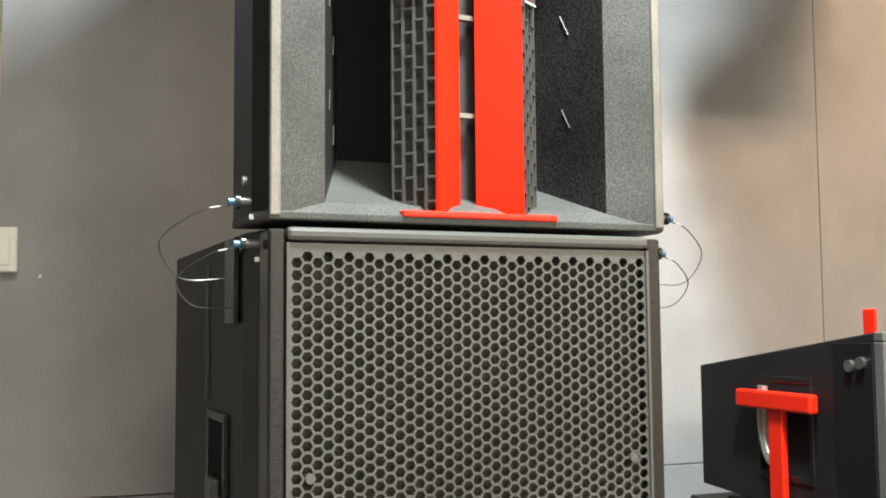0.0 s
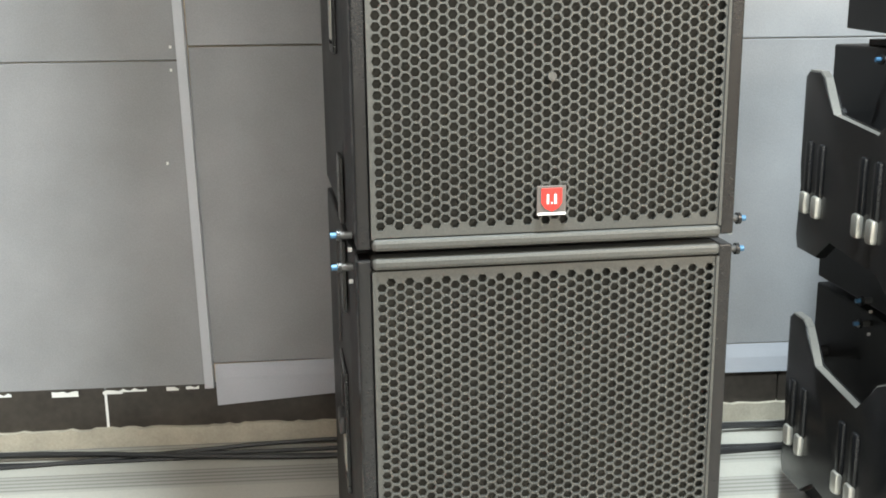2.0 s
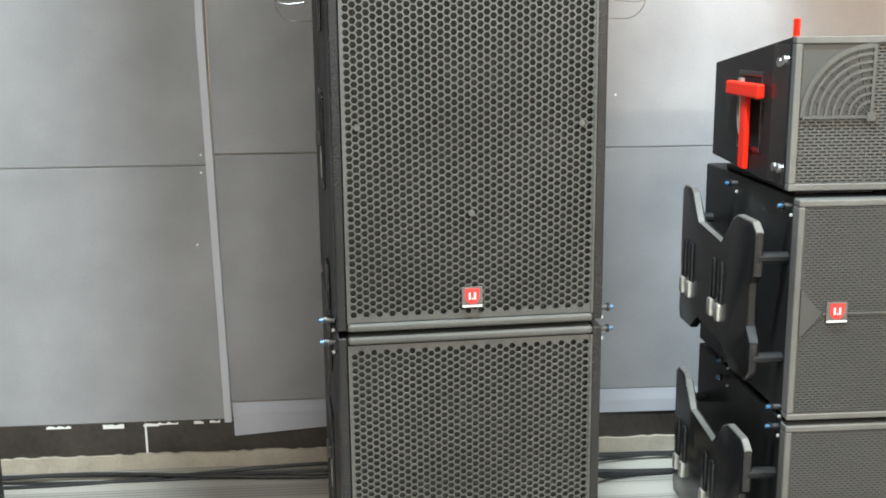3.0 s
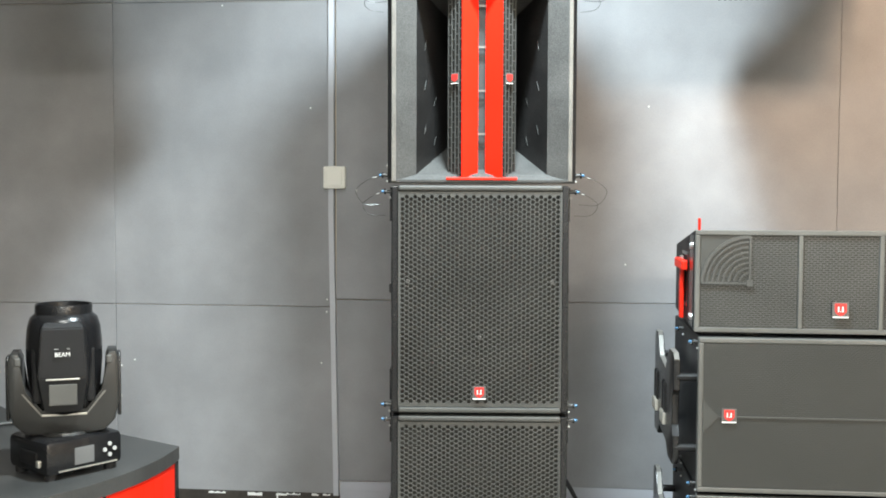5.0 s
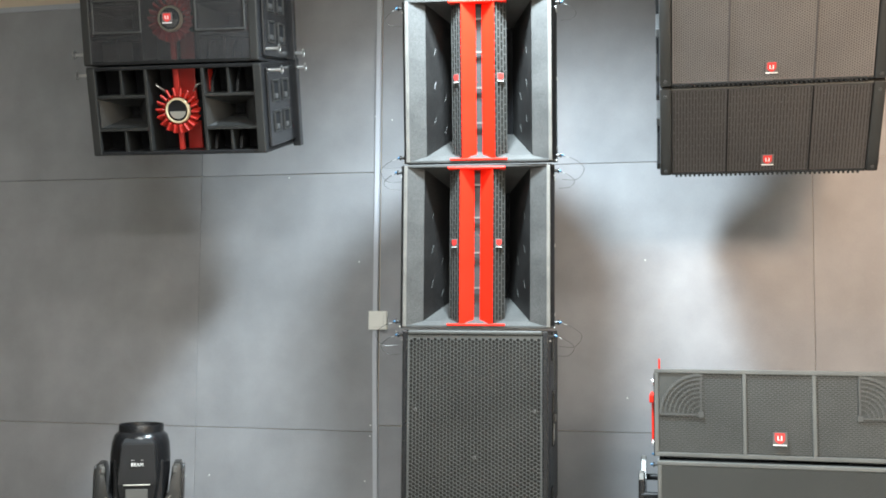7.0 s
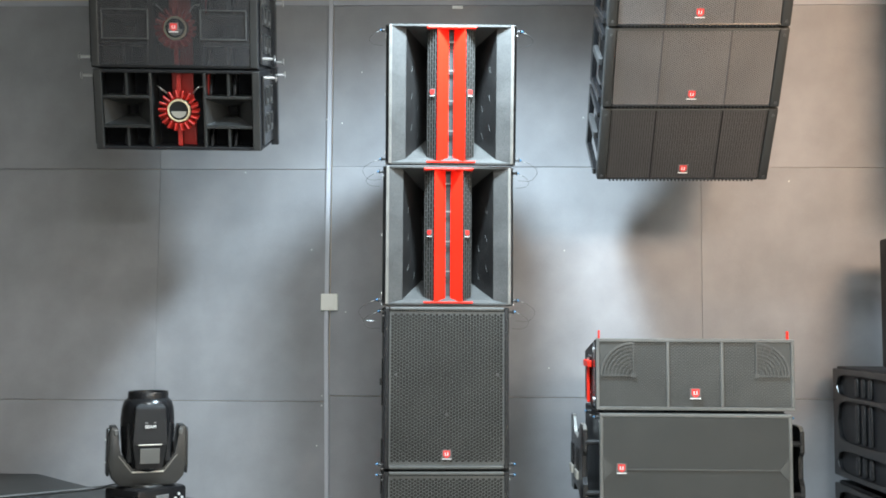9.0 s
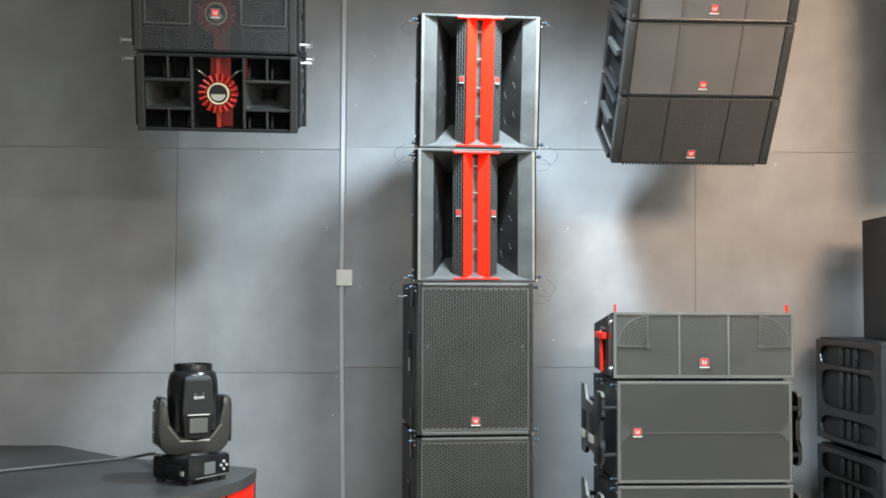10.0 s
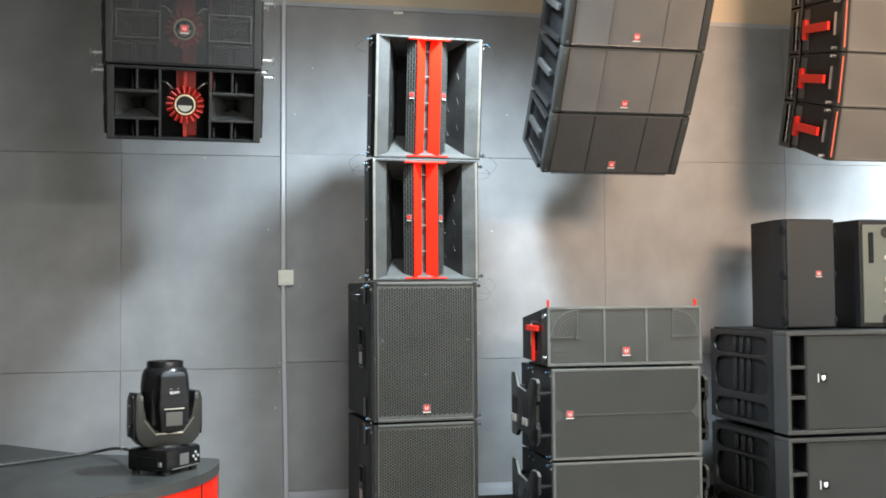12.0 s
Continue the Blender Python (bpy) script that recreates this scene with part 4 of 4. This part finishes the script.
def red_handle_module(m):
    c = thing("line_array_speaker", m, "charcoal line array loudspeaker with red side handles, hung", "loudspeaker", "hung line array with red handles")
    w, h, d = 0.375, 0.283, 0.510
    prof = [(0.012, 0.0), (0.012, h), (d - 0.08, h - 0.016), (d - 0.08, 0.016)]
    part("body", prism(bmesh.new(), prof, "x", -w, w, 0.003), BLACK, c, "black wedge-shaped body")
    part("frame", ring_frame(2 * w - 0.07, h, 0.008, -0.004, 0.014, 0.002), GRILLE_DARK, c)
    part("grille", FAR_GRILLE, None, c, "charcoal perforated grille", at=pose(0, 0, 0.0065))
    part("backing", boxes((-w + 0.04, w - 0.04, 0.004, 0.010, 0.008, h - 0.008)), FOAM, c)
    for s in (-1, 1):
        x = s * w
        part("front_post", boxes((x - s * 0.034, x, -0.004, 0.020, 0.0, h), bev=0.003), BLACK_SMOOTH, c)
        part("red_trim", boxes((x - s * 0.016, x - s * 0.007, -0.009, -0.004, 0.02, h - 0.02), bev=0.002), ORANGE_TRIM, c, "faded orange upright trim strip")
        part("grey_strip", boxes((x, x + s * 0.005, 0.315, 0.372, 0.03, h - 0.03)), GREY_PLASTIC, c, "grey steel strip")
        t = part("red_handle", boxes((x + s * 0.004, x + s * 0.026, 0.325, 0.357, 0.085, 0.195), bev=0.004), RED, c, "red T-shaped handle")
        part("arm", boxes((x + s * 0.012, x + s * 0.028, 0.100, 0.325, 0.118, 0.164), bev=0.004), RED, t, "red handle arm")
        rb = part("rear_bracket", boxes((x - s * 0.02, x + s * 0.012, d - 0.12, d - 0.10, 0.005, h - 0.005), (x - s * 0.02, x + s * 0.012, d - 0.035, d, 0.005, h - 0.005), (x - s * 0.02, x + s * 0.012, d - 0.10, d - 0.035, 0.005, 0.035), (x - s * 0.02, x + s * 0.012, d - 0.10, d - 0.035, h - 0.035, h - 0.005), bev=0.003), BLACK_SMOOTH, c, "black rear bracket with slot")
        part("slot_bar", boxes((x - s * 0.004, x + s * 0.010, d - 0.075, d - 0.065, 0.035, h - 0.035)), STEEL, rb, "bright slot bar")
        part("side_bar", boxes((x, x + s * 0.010, 0.062, 0.070, 0.09, 0.21)), STEEL, c, "bright steel side bar")
        for z in (0.02, h - 0.02):
            part("bolt", cyl(bmesh.new(), (x, 0.045, z), (x + s * 0.03, 0.045, z), 0.009, seg=8), STEEL, c)
    badge(c, 0.0, -0.004, 0.05, 0.04)
    return c


FX = 2.595
top = column(red_handle_module, FX, -0.925, 1.950, (17, 13, 9, 5), 0.288, 0)
hanger(top[0], top[1] + 0.02, top[2] + 0.02, 0.7, 0.36, "black steel frame that carries the red-handled array")


# ---------------------------------------------------------------- far subwoofers with the two monitors
def big_sub(m, label):
    c = thing("subwoofer", m, label, "subwoofer", "pair of large subwoofers")
    w, h, d = 0.575, 0.540, 0.86
    part("body", boxes((-w + 0.02, w - 0.02, 0.13, d, 0.010, h), bev=0.006), BLACK, c, "black painted body")
    part("frame", ring_frame(2 * w, h - 0.010, 0.022, 0.0, 0.14, 0.004, 0, 0.010), GREY_PLASTIC, c, "dark grey front frame")
    for s in (-1, 1):
        x = s * w
        a, b = x - s * 0.022, x - s * 0.110
        part("port_post", boxes((b - 0.006, b + 0.006, 0.004, 0.13, 0.03, h - 0.02), bev=0.002), BLACK_SMOOTH, c)
        for z in (0.20, 0.355):
            part("port_bar", boxes((min(a, b), max(a, b), 0.004, 0.13, z - 0.009, z + 0.009), bev=0.002), GREY_PLASTIC, c, "grey port bar")
        # moulded side with three rows of rounded recesses
        y0, y1, n = 0.14, d, 44
        cells = [[0.02, 0.02], [0.095, 0.052], [0.285, 0.098], [0.452, 0.052], [h - 0.01, h - 0.01]]

        def edge(row, side, u):
            centre, half = cells[row]
            v = (u - 0.5) / 0.43
            k = max(0.0, 1 - abs(v) ** 9) ** 0.4 * (0.94 + 0.06 * (1 - v * v)) if abs(v) < 1 else 0.0
            return centre + side * half * k
        sd = bmesh.new()
        for row in range(4):
            rings = []
            for i in range(n + 1):
                u = i / n
                lo = 0.02 if row == 0 else edge(row, 1, u)
                hi = h - 0.01 if row == 3 else edge(row + 1, -1, u)
                yy = y0 + (y1 - y0) * u
                rings.append([(x - s * 0.026, yy, lo), (x - s * 0.003, yy, lo), (x, yy, lo + 0.004), (x, yy, hi - 0.004), (x - s * 0.003, yy, hi), (x - s * 0.026, yy, hi)])
            loft(sd, rings, True, True)
        bmesh.ops.recalc_face_normals(sd, faces=sd.faces)
        sd = part("side_frame", sd, BLACK_SMOOTH, c, "black moulded side with rounded recesses")
        for yy in (0.42, 0.50, 0.58):
            for z0, z1 in ((0.050, 0.14), (0.195, 0.375), (0.408, 0.495)):
                part("rib", boxes((x - s * 0.024, x - s * 0.004, yy - 0.017, yy + 0.017, z0, z1), bev=0.009), BLACK_SMOOTH, sd, "moulded rounded rib", True)
        part("recess_floor", boxes((x - s * 0.024, x - s * 0.0205, y0 + 0.01, y1 - 0.01, 0.03, h - 0.02)), DEEP, sd)
    part("grille", boxes((-w + 0.116, w - 0.116, 0.006, 0.020, 0.034, h - 0.024), bev=0.004), CLOTH, c, "charcoal fine-mesh grille")
    part("port_back", boxes((-w + 0.022, w - 0.022, 0.12, 0.128, 0.03, h - 0.02)), DEEP, c)
    b = part("badge", boxes((-w + 0.180, -w + 0.228, 0.001, 0.006, h * 0.55 - 0.02, h * 0.55 + 0.024), bev=0.001), BLACK_SMOOTH, c, "dark badge with pale emblem")
    ez = h * 0.55 + 0.002
    em = [(-0.011, 0.013), (0.011, 0.013), (0.011, -0.006), (0.0, -0.014), (-0.011, -0.006)]
    part("emblem", prism(bmesh.new(), [(-w + 0.206 + p, ez + q) for p, q in em], "y", -0.001, 0.001), WHITE, b, "pale shield emblem")
    part("emblem_bar", boxes((-w + 0.176, -w + 0.1795, 0.0, 0.004, ez - 0.022, ez + 0.022)), WHITE, b, "pale bar")
    for sx in (-0.45, 0.45):
        for sy in (0.2, 0.75):
            part("foot", cyl(bmesh.new(), (sx, sy, 0), (sx, sy, 0.012), 0.025, seg=12), RUBBER, c, "rubber foot")
    return c


big_sub(pose(2.465, -1.04, FLOOR), "large black subwoofer with ports, standing on the floor")
big_sub(pose(2.465, -1.04, FLOOR + 0.5475), "large black subwoofer with ports, carrying two monitors")
TOPZ = FLOOR + 0.5475 + 0.54


def monitor(m, label):
    c = thing("stage_monitor", m, label, "loudspeaker", "pair of monitors on the subwoofer")
    w, h, d = 0.145, 0.602, 0.40
    part("body", prism(bmesh.new(), [(-w, 0.02), (w, 0.02), (w, 0.12), (0.136, d), (-0.136, d), (-w, 0.12)], "z", 0.004, h, 0.008), BLACK, c, "black moulded body")
    part("grille", boxes((-w + 0.006, w - 0.004, 0.0, 0.02, 0.012, h - 0.008), bev=0.005), MONITOR_MESH, c, "black fine-mesh grille")
    for s in (-1, 1):
        part("front_edge", boxes((s * w - 0.004, s * w + 0.004, 0.012, 0.034, 0.006, h - 0.004), bev=0.002), BLACK_SMOOTH, c)
        for z in (0.05, 0.295, 0.54):
            part("grille_clip", cyl(bmesh.new(), (s * (w - 0.001), 0.030, z), (s * (w + 0.010), 0.030, z), 0.028, seg=14), DEEP, c, "round grille clip notch")
    part("rear_panel", boxes((-0.118, 0.118, d - 0.002, d + 0.006, 0.03, h - 0.03), bev=0.003), REAR_PANEL, c, "olive grey rear panel")
    part("handle_slot", boxes((0.055, 0.085, d + 0.004, d + 0.009, 0.36, 0.53), bev=0.003), DEEP, c, "black handle slot")
    for z in (0.53, 0.05):
        part("socket", cyl(bmesh.new(), (-0.02, d + 0.004, z), (-0.02, d + 0.010, z), 0.03, seg=18), BLACK_SMOOTH, c, "round black mounting socket")
    for z in (0.39, 0.27, 0.21, 0.15):
        part("connector", cyl(bmesh.new(), (-0.018, d + 0.004, z), (-0.018, d + 0.012, z), 0.013, seg=16), STEEL, c, "pale metal connector plate")
    badge(c, 0.045, 0.0, h * 0.5, 0.036)
    return c


monitor(pose(2.183, -0.80, TOPZ), "black stage monitor with red badge on the subwoofer")
monitor(pose(2.648, -0.40, TOPZ, 0, 0, 176), "black stage monitor turned to show its rear panel")


# ---------------------------------------------------------------- curved counter with the moving light
CT = 0.470
CC, CR = (-1.90, -0.85), 0.942
arc = [(CC[0] + CR * math.cos(a), CC[1] + CR * math.sin(a)) for a in [math.radians(4 - i * 94 / 26) for i in range(27)]]
counter = thing("display_counter", pose(0, 0, 0), "curved black display counter with glossy red front", "counter")
edge = [(CC[0], CC[1] - CR), (-3.4, CC[1] - CR)]
outline = arc + edge[1:] + [(-3.4, -0.02), (-2.08, -0.02), (-1.63, -0.47), (-1.22, -0.64)]
part("top", prism(bmesh.new(), outline, "z", CT - 0.045, CT, 0.003), TOP_BLACK, counter, "black laminate counter top")


def inner(r):
    return [(CC[0] + r * math.cos(a), CC[1] + r * math.sin(a)) for a in [math.radians(3.4 - i * 93 / 26) for i in range(27)]]


fr = inner(CR - 0.006)
part("front_panel", prism(bmesh.new(), fr + inner(CR - 0.03)[::-1], "z", FLOOR + 0.06, CT - 0.045), RED, counter, "glossy red curved front panel")
part("end_post", boxes((-0.978, -0.962, -0.815, -0.785, FLOOR, CT - 0.045), bev=0.002), BLACK_SMOOTH, counter, "black end post")
part("carcass", prism(bmesh.new(), [(x - 0.035, y) for x, y in inner(CR - 0.035)] + [(-3.35, CC[1] - CR + 0.04), (-3.35, -0.05), (-2.10, -0.05), (-1.65, -0.49), (-1.25, -0.67)], "z", FLOOR, CT - 0.045), BLACK, counter, "black carcass")
for a in (-22, -48):
    x, y = CC[0] + (CR - 0.004) * math.cos(radians(a)), CC[1] + (CR - 0.004) * math.sin(radians(a))
    part("panel_joint", boxes((x - 0.003, x + 0.003, y - 0.003, y + 0.003, FLOOR + 0.06, CT - 0.046)), BLACK_SMOOTH, counter, "dark joint between red panels")


def text_mesh(word, size):
    cu = bpy.data.curves.new("word", "FONT")
    cu.body, cu.size, cu.extrude, cu.align_x, cu.align_y = word, size, 0.0006, "CENTER", "CENTER"
    tmp = new("word", cu)
    bpy.context.view_layer.update()
    me = bpy.data.meshes.new_from_object(tmp.evaluated_get(bpy.context.evaluated_depsgraph_get()))
    bpy.data.objects.remove(tmp)
    me.materials.clear()
    me.materials.append(WHITE)
    return me


def moving_head(m):
    c = thing("moving_head_light", m, "black moving head beam light standing on the counter", "stage light")
    # base, turned against the yoke
    turn = pose(0, 0, 0, 0, 0, 32)
    b = part("base", boxes((-0.122, 0.122, -0.110, 0.110, 0.014, 0.114), bev=0.018), BLACK_SMOOTH, c, "black plastic base", True, turn)
    for sx in (-0.095, 0.095):
        for sy in (-0.08, 0.08):
            part("foot", cyl(bmesh.new(), (sx, sy, 0), (sx, sy, 0.03), 0.018, seg=12), RUBBER, b, "rubber foot")
    part("display", boxes((-0.036, 0.026, -0.113, -0.106, 0.036, 0.086), bev=0.002), SCREEN, b, "dim grey display")
    for k, (dx, dz) in enumerate(((0, 0.016), (0, -0.016), (-0.016, 0), (0.016, 0))):
        part("button", cyl(bmesh.new(), (0.076 + dx, -0.114, 0.064 + dz), (0.076 + dx, -0.107, 0.064 + dz), 0.0062, seg=12), BUTTON, b, "pale round button")
    part("trim_line", boxes((-0.085, 0.10, -0.112, -0.107, 0.024, 0.028)), ALU, b, "thin pale trim line")
    part("side_socket", boxes((-0.127, -0.119, -0.06, 0.03, 0.040, 0.080), bev=0.003), BLACK, b, "grey connector block")
    part("bracket", boxes((-0.131, -0.120, -0.082, -0.065, 0.04, 0.06), bev=0.003), ALU, b, "pale metal lock bracket")
    part("turntable", cyl(bmesh.new(), (0, 0, 0.104), (0, 0, 0.122), 0.085, 0.075, seg=32), YOKE, c, "grey pan turntable", True)
    # yoke: U of tapered arms
    yk = bmesh.new()
    half = [(0.152, 0.330), (0.152, 0.200), (0.140, 0.152), (0.112, 0.122), (0.085, 0.116)]
    hollow = [(0.064, 0.180), (0.112, 0.240), (0.114, 0.335), (0.122, 0.354), (0.144, 0.354)]
    outer = [(-x, z) for x, z in half] + half[::-1] + hollow[::-1] + [(-x, z) for x, z in hollow]
    prism(yk, outer, "y", -0.056, 0.056, 0.008)
    y = part("yoke", yk, YOKE, c, "satin black U-shaped yoke", True)
    part("yoke_edge", boxes((-0.062, 0.062, -0.060, -0.050, 0.170, 0.177), bev=0.002), ALU, y, "pale chamfer along the yoke")
    for s in (-1, 1):
        ch = [(s * 0.062, 0.170), (s * 0.062, 0.177), (s * 0.110, 0.238), (s * 0.116, 0.238)]
        part("yoke_edge", prism(bmesh.new(), ch, "y", -0.059, -0.050), RIM, y, "pale sloping chamfer")
        part("arm_side", prism(bmesh.new(), [(-0.048, 0.20), (-0.040, 0.160), (0.040, 0.160), (0.048, 0.20), (0.044, 0.320), (0.028, 0.344), (-0.028, 0.344), (-0.044, 0.320)], "x", min(s * 0.148, s * 0.158), max(s * 0.148, s * 0.158), 0.004), BLACK_SMOOTH, y, "black arm side cover", True)
        part("arm_cap", boxes((s * 0.116, s * 0.134, -0.060, -0.050, 0.318, 0.344), bev=0.005), STRIP_GREY, y, "small pale arm cap")
        part("bolt", cyl(cyl(bmesh.new(), (s * 0.157, 0, 0.30), (s * 0.163, 0, 0.30), 0.004, seg=8), (s * 0.157, 0, 0.21), (s * 0.161, 0, 0.21), 0.003, seg=8), STEEL, y)
    # head pointing up
    hb = bmesh.new()
    prof = [(0.052, 0.165), (0.085, 0.195), (0.100, 0.25), (0.106, 0.33), (0.106, 0.38), (0.102, 0.425), (0.094, 0.452), (0.080, 0.464), (0.080, 0.486), (0.078, 0.491), (0.073, 0.489), (0.071, 0.470), (0.070, 0.455), (0.0, 0.452)]
    lathe(hb, prof, (0, 0), 36)
    bmesh.ops.remove_doubles(hb, verts=hb.verts, dist=1e-5)
    hd = part("head", hb, BLACK_SMOOTH, c, "black rounded lamp head", True)
    part("lens", cyl(bmesh.new(), (0, 0, 0.462), (0, 0, 0.468), 0.0705, seg=32), LENS, hd, "dark front lens")
    fp = bmesh.new()
    loft(fp, [[(-0.050, -0.070, 0.185), (-0.050, -0.104, 0.190), (0.050, -0.104, 0.190), (0.050, -0.070, 0.185)],
              [(-0.072, -0.06, 0.29), (-0.066, -0.120, 0.29), (0.066, -0.120, 0.29), (0.072, -0.06, 0.29)],
              [(-0.066, -0.06, 0.430), (-0.056, -0.110, 0.430), (0.056, -0.110, 0.430), (0.066, -0.06, 0.430)],
              [(-0.05, -0.05, 0.448), (-0.046, -0.096, 0.446), (0.046, -0.096, 0.446), (0.05, -0.05, 0.448)]], True, True)
    bmesh.ops.recalc_face_normals(fp, faces=fp.faces)
    bmesh.ops.bevel(fp, geom=list(fp.edges), offset=0.003, segments=2, affect="EDGES")
    part("front_cover", fp, BLACK, hd, "black front cover panel")
    part("label_plate", boxes((-0.038, 0.038, -0.1205, -0.106, 0.212, 0.272), bev=0.002), STRIP_GREY, hd, "grey heat sink plate")
    part("bright_lip", boxes((-0.046, 0.046, -0.1225, -0.115, 0.284, 0.289), bev=0.002), ALU, hd, "bright panel lip")
    part("lettering", text_mesh("BEAM", 0.017), None, hd, "white BEAM lettering", at=pose(0, -0.1215, 0.357, 90, 0, 0))
    part("small_print", boxes((-0.022, -0.010, -0.1215, -0.1205, 0.3725, 0.3740), (0.012, 0.020, -0.1215, -0.1205, 0.3725, 0.3740)), BUTTON, hd, "small unreadable print")
    for s in (-1, 1):
        part("fin_block", boxes((s * 0.060, s * 0.086, -0.072, -0.02, 0.21, 0.37), bev=0.008), BLACK, hd, "black side vent block")
    return c


moving_head(pose(-1.195, -1.09, CT, 0, 0, 23))
run = smoothed([(-1.31, -1.00, CT + 0.050), (-1.37, -0.86, CT + 0.066), (-1.46, -0.64, CT + 0.045), (-1.58, -0.52, CT + 0.012), (-1.75, -0.63, CT + 0.008), (-1.93, -0.775, CT + 0.008), (-2.20, -0.97, CT + 0.008), (-2.6, -1.22, CT + 0.008)], 8)
cable = thing("power_cable", pose(0, 0, 0), "grey rubber power cable from the stage light across the counter", "cable")
part("lead", tube(bmesh.new(), run, 0.0075, 8), CABLE_GREY, cable, "", True)
part("plug", cyl(bmesh.new(), run[0], run[5], 0.013, 0.010, 12), BLACK_SMOOTH, cable, "black moulded plug", True)
part("collar", cyl(bmesh.new(), run[11], run[12], 0.0098, seg=10), SLEEVE, cable, "pale cable collar", True)

# ---------------------------------------------------------------- cables on the floor
for k, (dy, amp, ph, r) in enumerate(((-0.062, 0.018, 0.0, 0.0050), (-0.085, 0.030, 1.9, 0.0050), (-0.125, 0.036, 3.6, 0.0060), (-0.098, 0.03, 5.1, 0.0042))):
    pts = [(-2.6 + 0.09 * i, dy + amp * math.sin(2.3 * (-2.6 + 0.09 * i) + ph) + 0.5 * amp * math.sin(5.1 * (-2.6 + 0.09 * i) + 2 * ph), FLOOR + r + 0.012 * max(0, math.sin(1.7 * i * 0.09 + ph + k))) for i in range(64)]
    solid("floor_cable", tube(bmesh.new(), pts, r, 6), RUBBER, "black cable lying loosely on the floor along the wall", "cable", "", True)
solid("hanging_cable", tube(bmesh.new(), smoothed([(0.26, -0.42, 0.34), (0.31, -0.38, 0.25), (0.37, -0.32, 0.12), (0.43, -0.25, 0.0), (0.52, -0.2, FLOOR + 0.008), (0.75, -0.18, FLOOR + 0.008)]), 0.008, 8), RUBBER, "black speaker cable hanging down behind the tower", "cable", "", True)

# ---------------------------------------------------------------- ceiling spotlights and added fill panels
for x, y in ((0.15, -1.5), (4.0, -1.5), (2.3, -4.64)):
    c = thing("track_spotlight", pose(x, y, CEIL), "small white ceiling spotlight above the display", "ceiling light", "ceiling spotlights")
    part("stem", cyl(bmesh.new(), (0, 0, -0.13), (0, 0, 0), 0.012, seg=10), WHITE, c)
    part("housing", lathe(bmesh.new(), [(0.0, -0.12), (0.10, -0.12), (0.105, -0.20), (0.100, -0.20), (0.095, -0.13), (0.0, -0.13)], (0, 0), 24), WHITE, c, "white round housing", True)
for px, py, watts in FILL_PANELS:
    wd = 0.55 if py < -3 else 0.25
    c = thing("fill_ceiling_panel", pose(px, py, CEIL), "unseen flat ceiling panel added as fill light", "ceiling light", "ceiling light panels")
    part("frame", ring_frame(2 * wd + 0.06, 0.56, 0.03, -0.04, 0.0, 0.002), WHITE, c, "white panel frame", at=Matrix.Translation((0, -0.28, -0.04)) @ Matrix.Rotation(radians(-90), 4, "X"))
    part("diffuser", boxes((-wd, wd, -0.25, 0.25, -0.02, -0.012)), PANEL_GLOW, c, "glowing diffuser of the added fill panel")

# ---------------------------------------------------------------- felt panels on the wall
COLS = [(-4.19, -2.70), (-2.70, -1.496), (-1.496, -0.604), (-0.600, 1.300), (1.300, 2.500), (2.500, 3.70), (3.70, 4.90), (4.90, 5.59)]
ROWS_W = [0.095, 0.843, 2.037, 2.925]
ROWS_E = [0.150, 0.872, 2.052, 2.905]


def felt_panel(w, h, seed):
    """A soft board with slightly uneven edges."""
    r = random.Random(seed)
    bm = bmesh.new()
    box(bm, -w / 2 + 0.0008, w / 2 - 0.0008, -0.010, 0.0, -h / 2 + 0.0012, h / 2 - 0.0012, 0.0020, None, 2)
    for v in bm.verts:
        v.co.x += r.uniform(-0.0006, 0.0006)
        v.co.z += r.uniform(-0.0008, 0.0008)
    return bm


k = 0
for x0, x1 in COLS:
    rows = ROWS_W if x1 < -0.55 else ROWS_E
    for z0, z1 in zip(rows, rows[1:]):
        k += 1
        part("panel", felt_panel(x1 - x0, z1 - z0, k), FELT, wall_north, at=pose((x0 + x1) / 2, 0.010 - 0.0012 * (k % 3), (z0 + z1) / 2, 0, 0.05 * ((k % 3) - 1), 0))
trim = thing("trim", pose(0, 0, 0), "pale felt strip above the skirting and along the panel top", "trim", "", "structure")
bm = bmesh.new()
loft(bm, [[(-0.585, -0.006, 0.150), (-0.10, -0.006, 0.155), (0.9, -0.006, 0.152), (X1, -0.006, 0.15)], [(-0.585, -0.012, 0.118), (-0.10, -0.010, 0.120), (0.9, -0.010, 0.118), (X1, -0.010, 0.118)],
          [(-0.583, -0.016, 0.052), (-0.10, -0.010, 0.085), (0.9, -0.010, 0.080), (X1, -0.010, 0.08)]], False)
part("strip", bm, FELT_TRIM, trim, "pale folded felt strip")
part("strip", boxes((X0, X1, -0.006, 0.012, 2.905, 2.932), bev=0.002), FELT_TRIM, trim, "pale strip along the panel tops")
part("label", boxes((0.02, 0.075, -0.010, -0.004, 2.885, 2.900)), WHITE, trim, "small pale tag")
for i, (x, z) in enumerate([(-0.638, 0.823), (-0.636, 0.872), (-0.70, 1.62), (-0.63, 2.30), (-0.52, 1.30), (-0.55, 2.28), (-0.62, 1.98), (-1.42, 0.62), (-0.45, 2.55), (0.60, 1.62), (0.70, 2.31), (0.52, 1.02), (-0.66, 0.62), (-1.05, 2.02), (1.75, 1.98)]):
    part("staple", boxes((x - 0.0022, x + 0.0022, -0.006, 0.0, z - 0.003, z + 0.003)), WHITE, trim, "small bright wall staple")
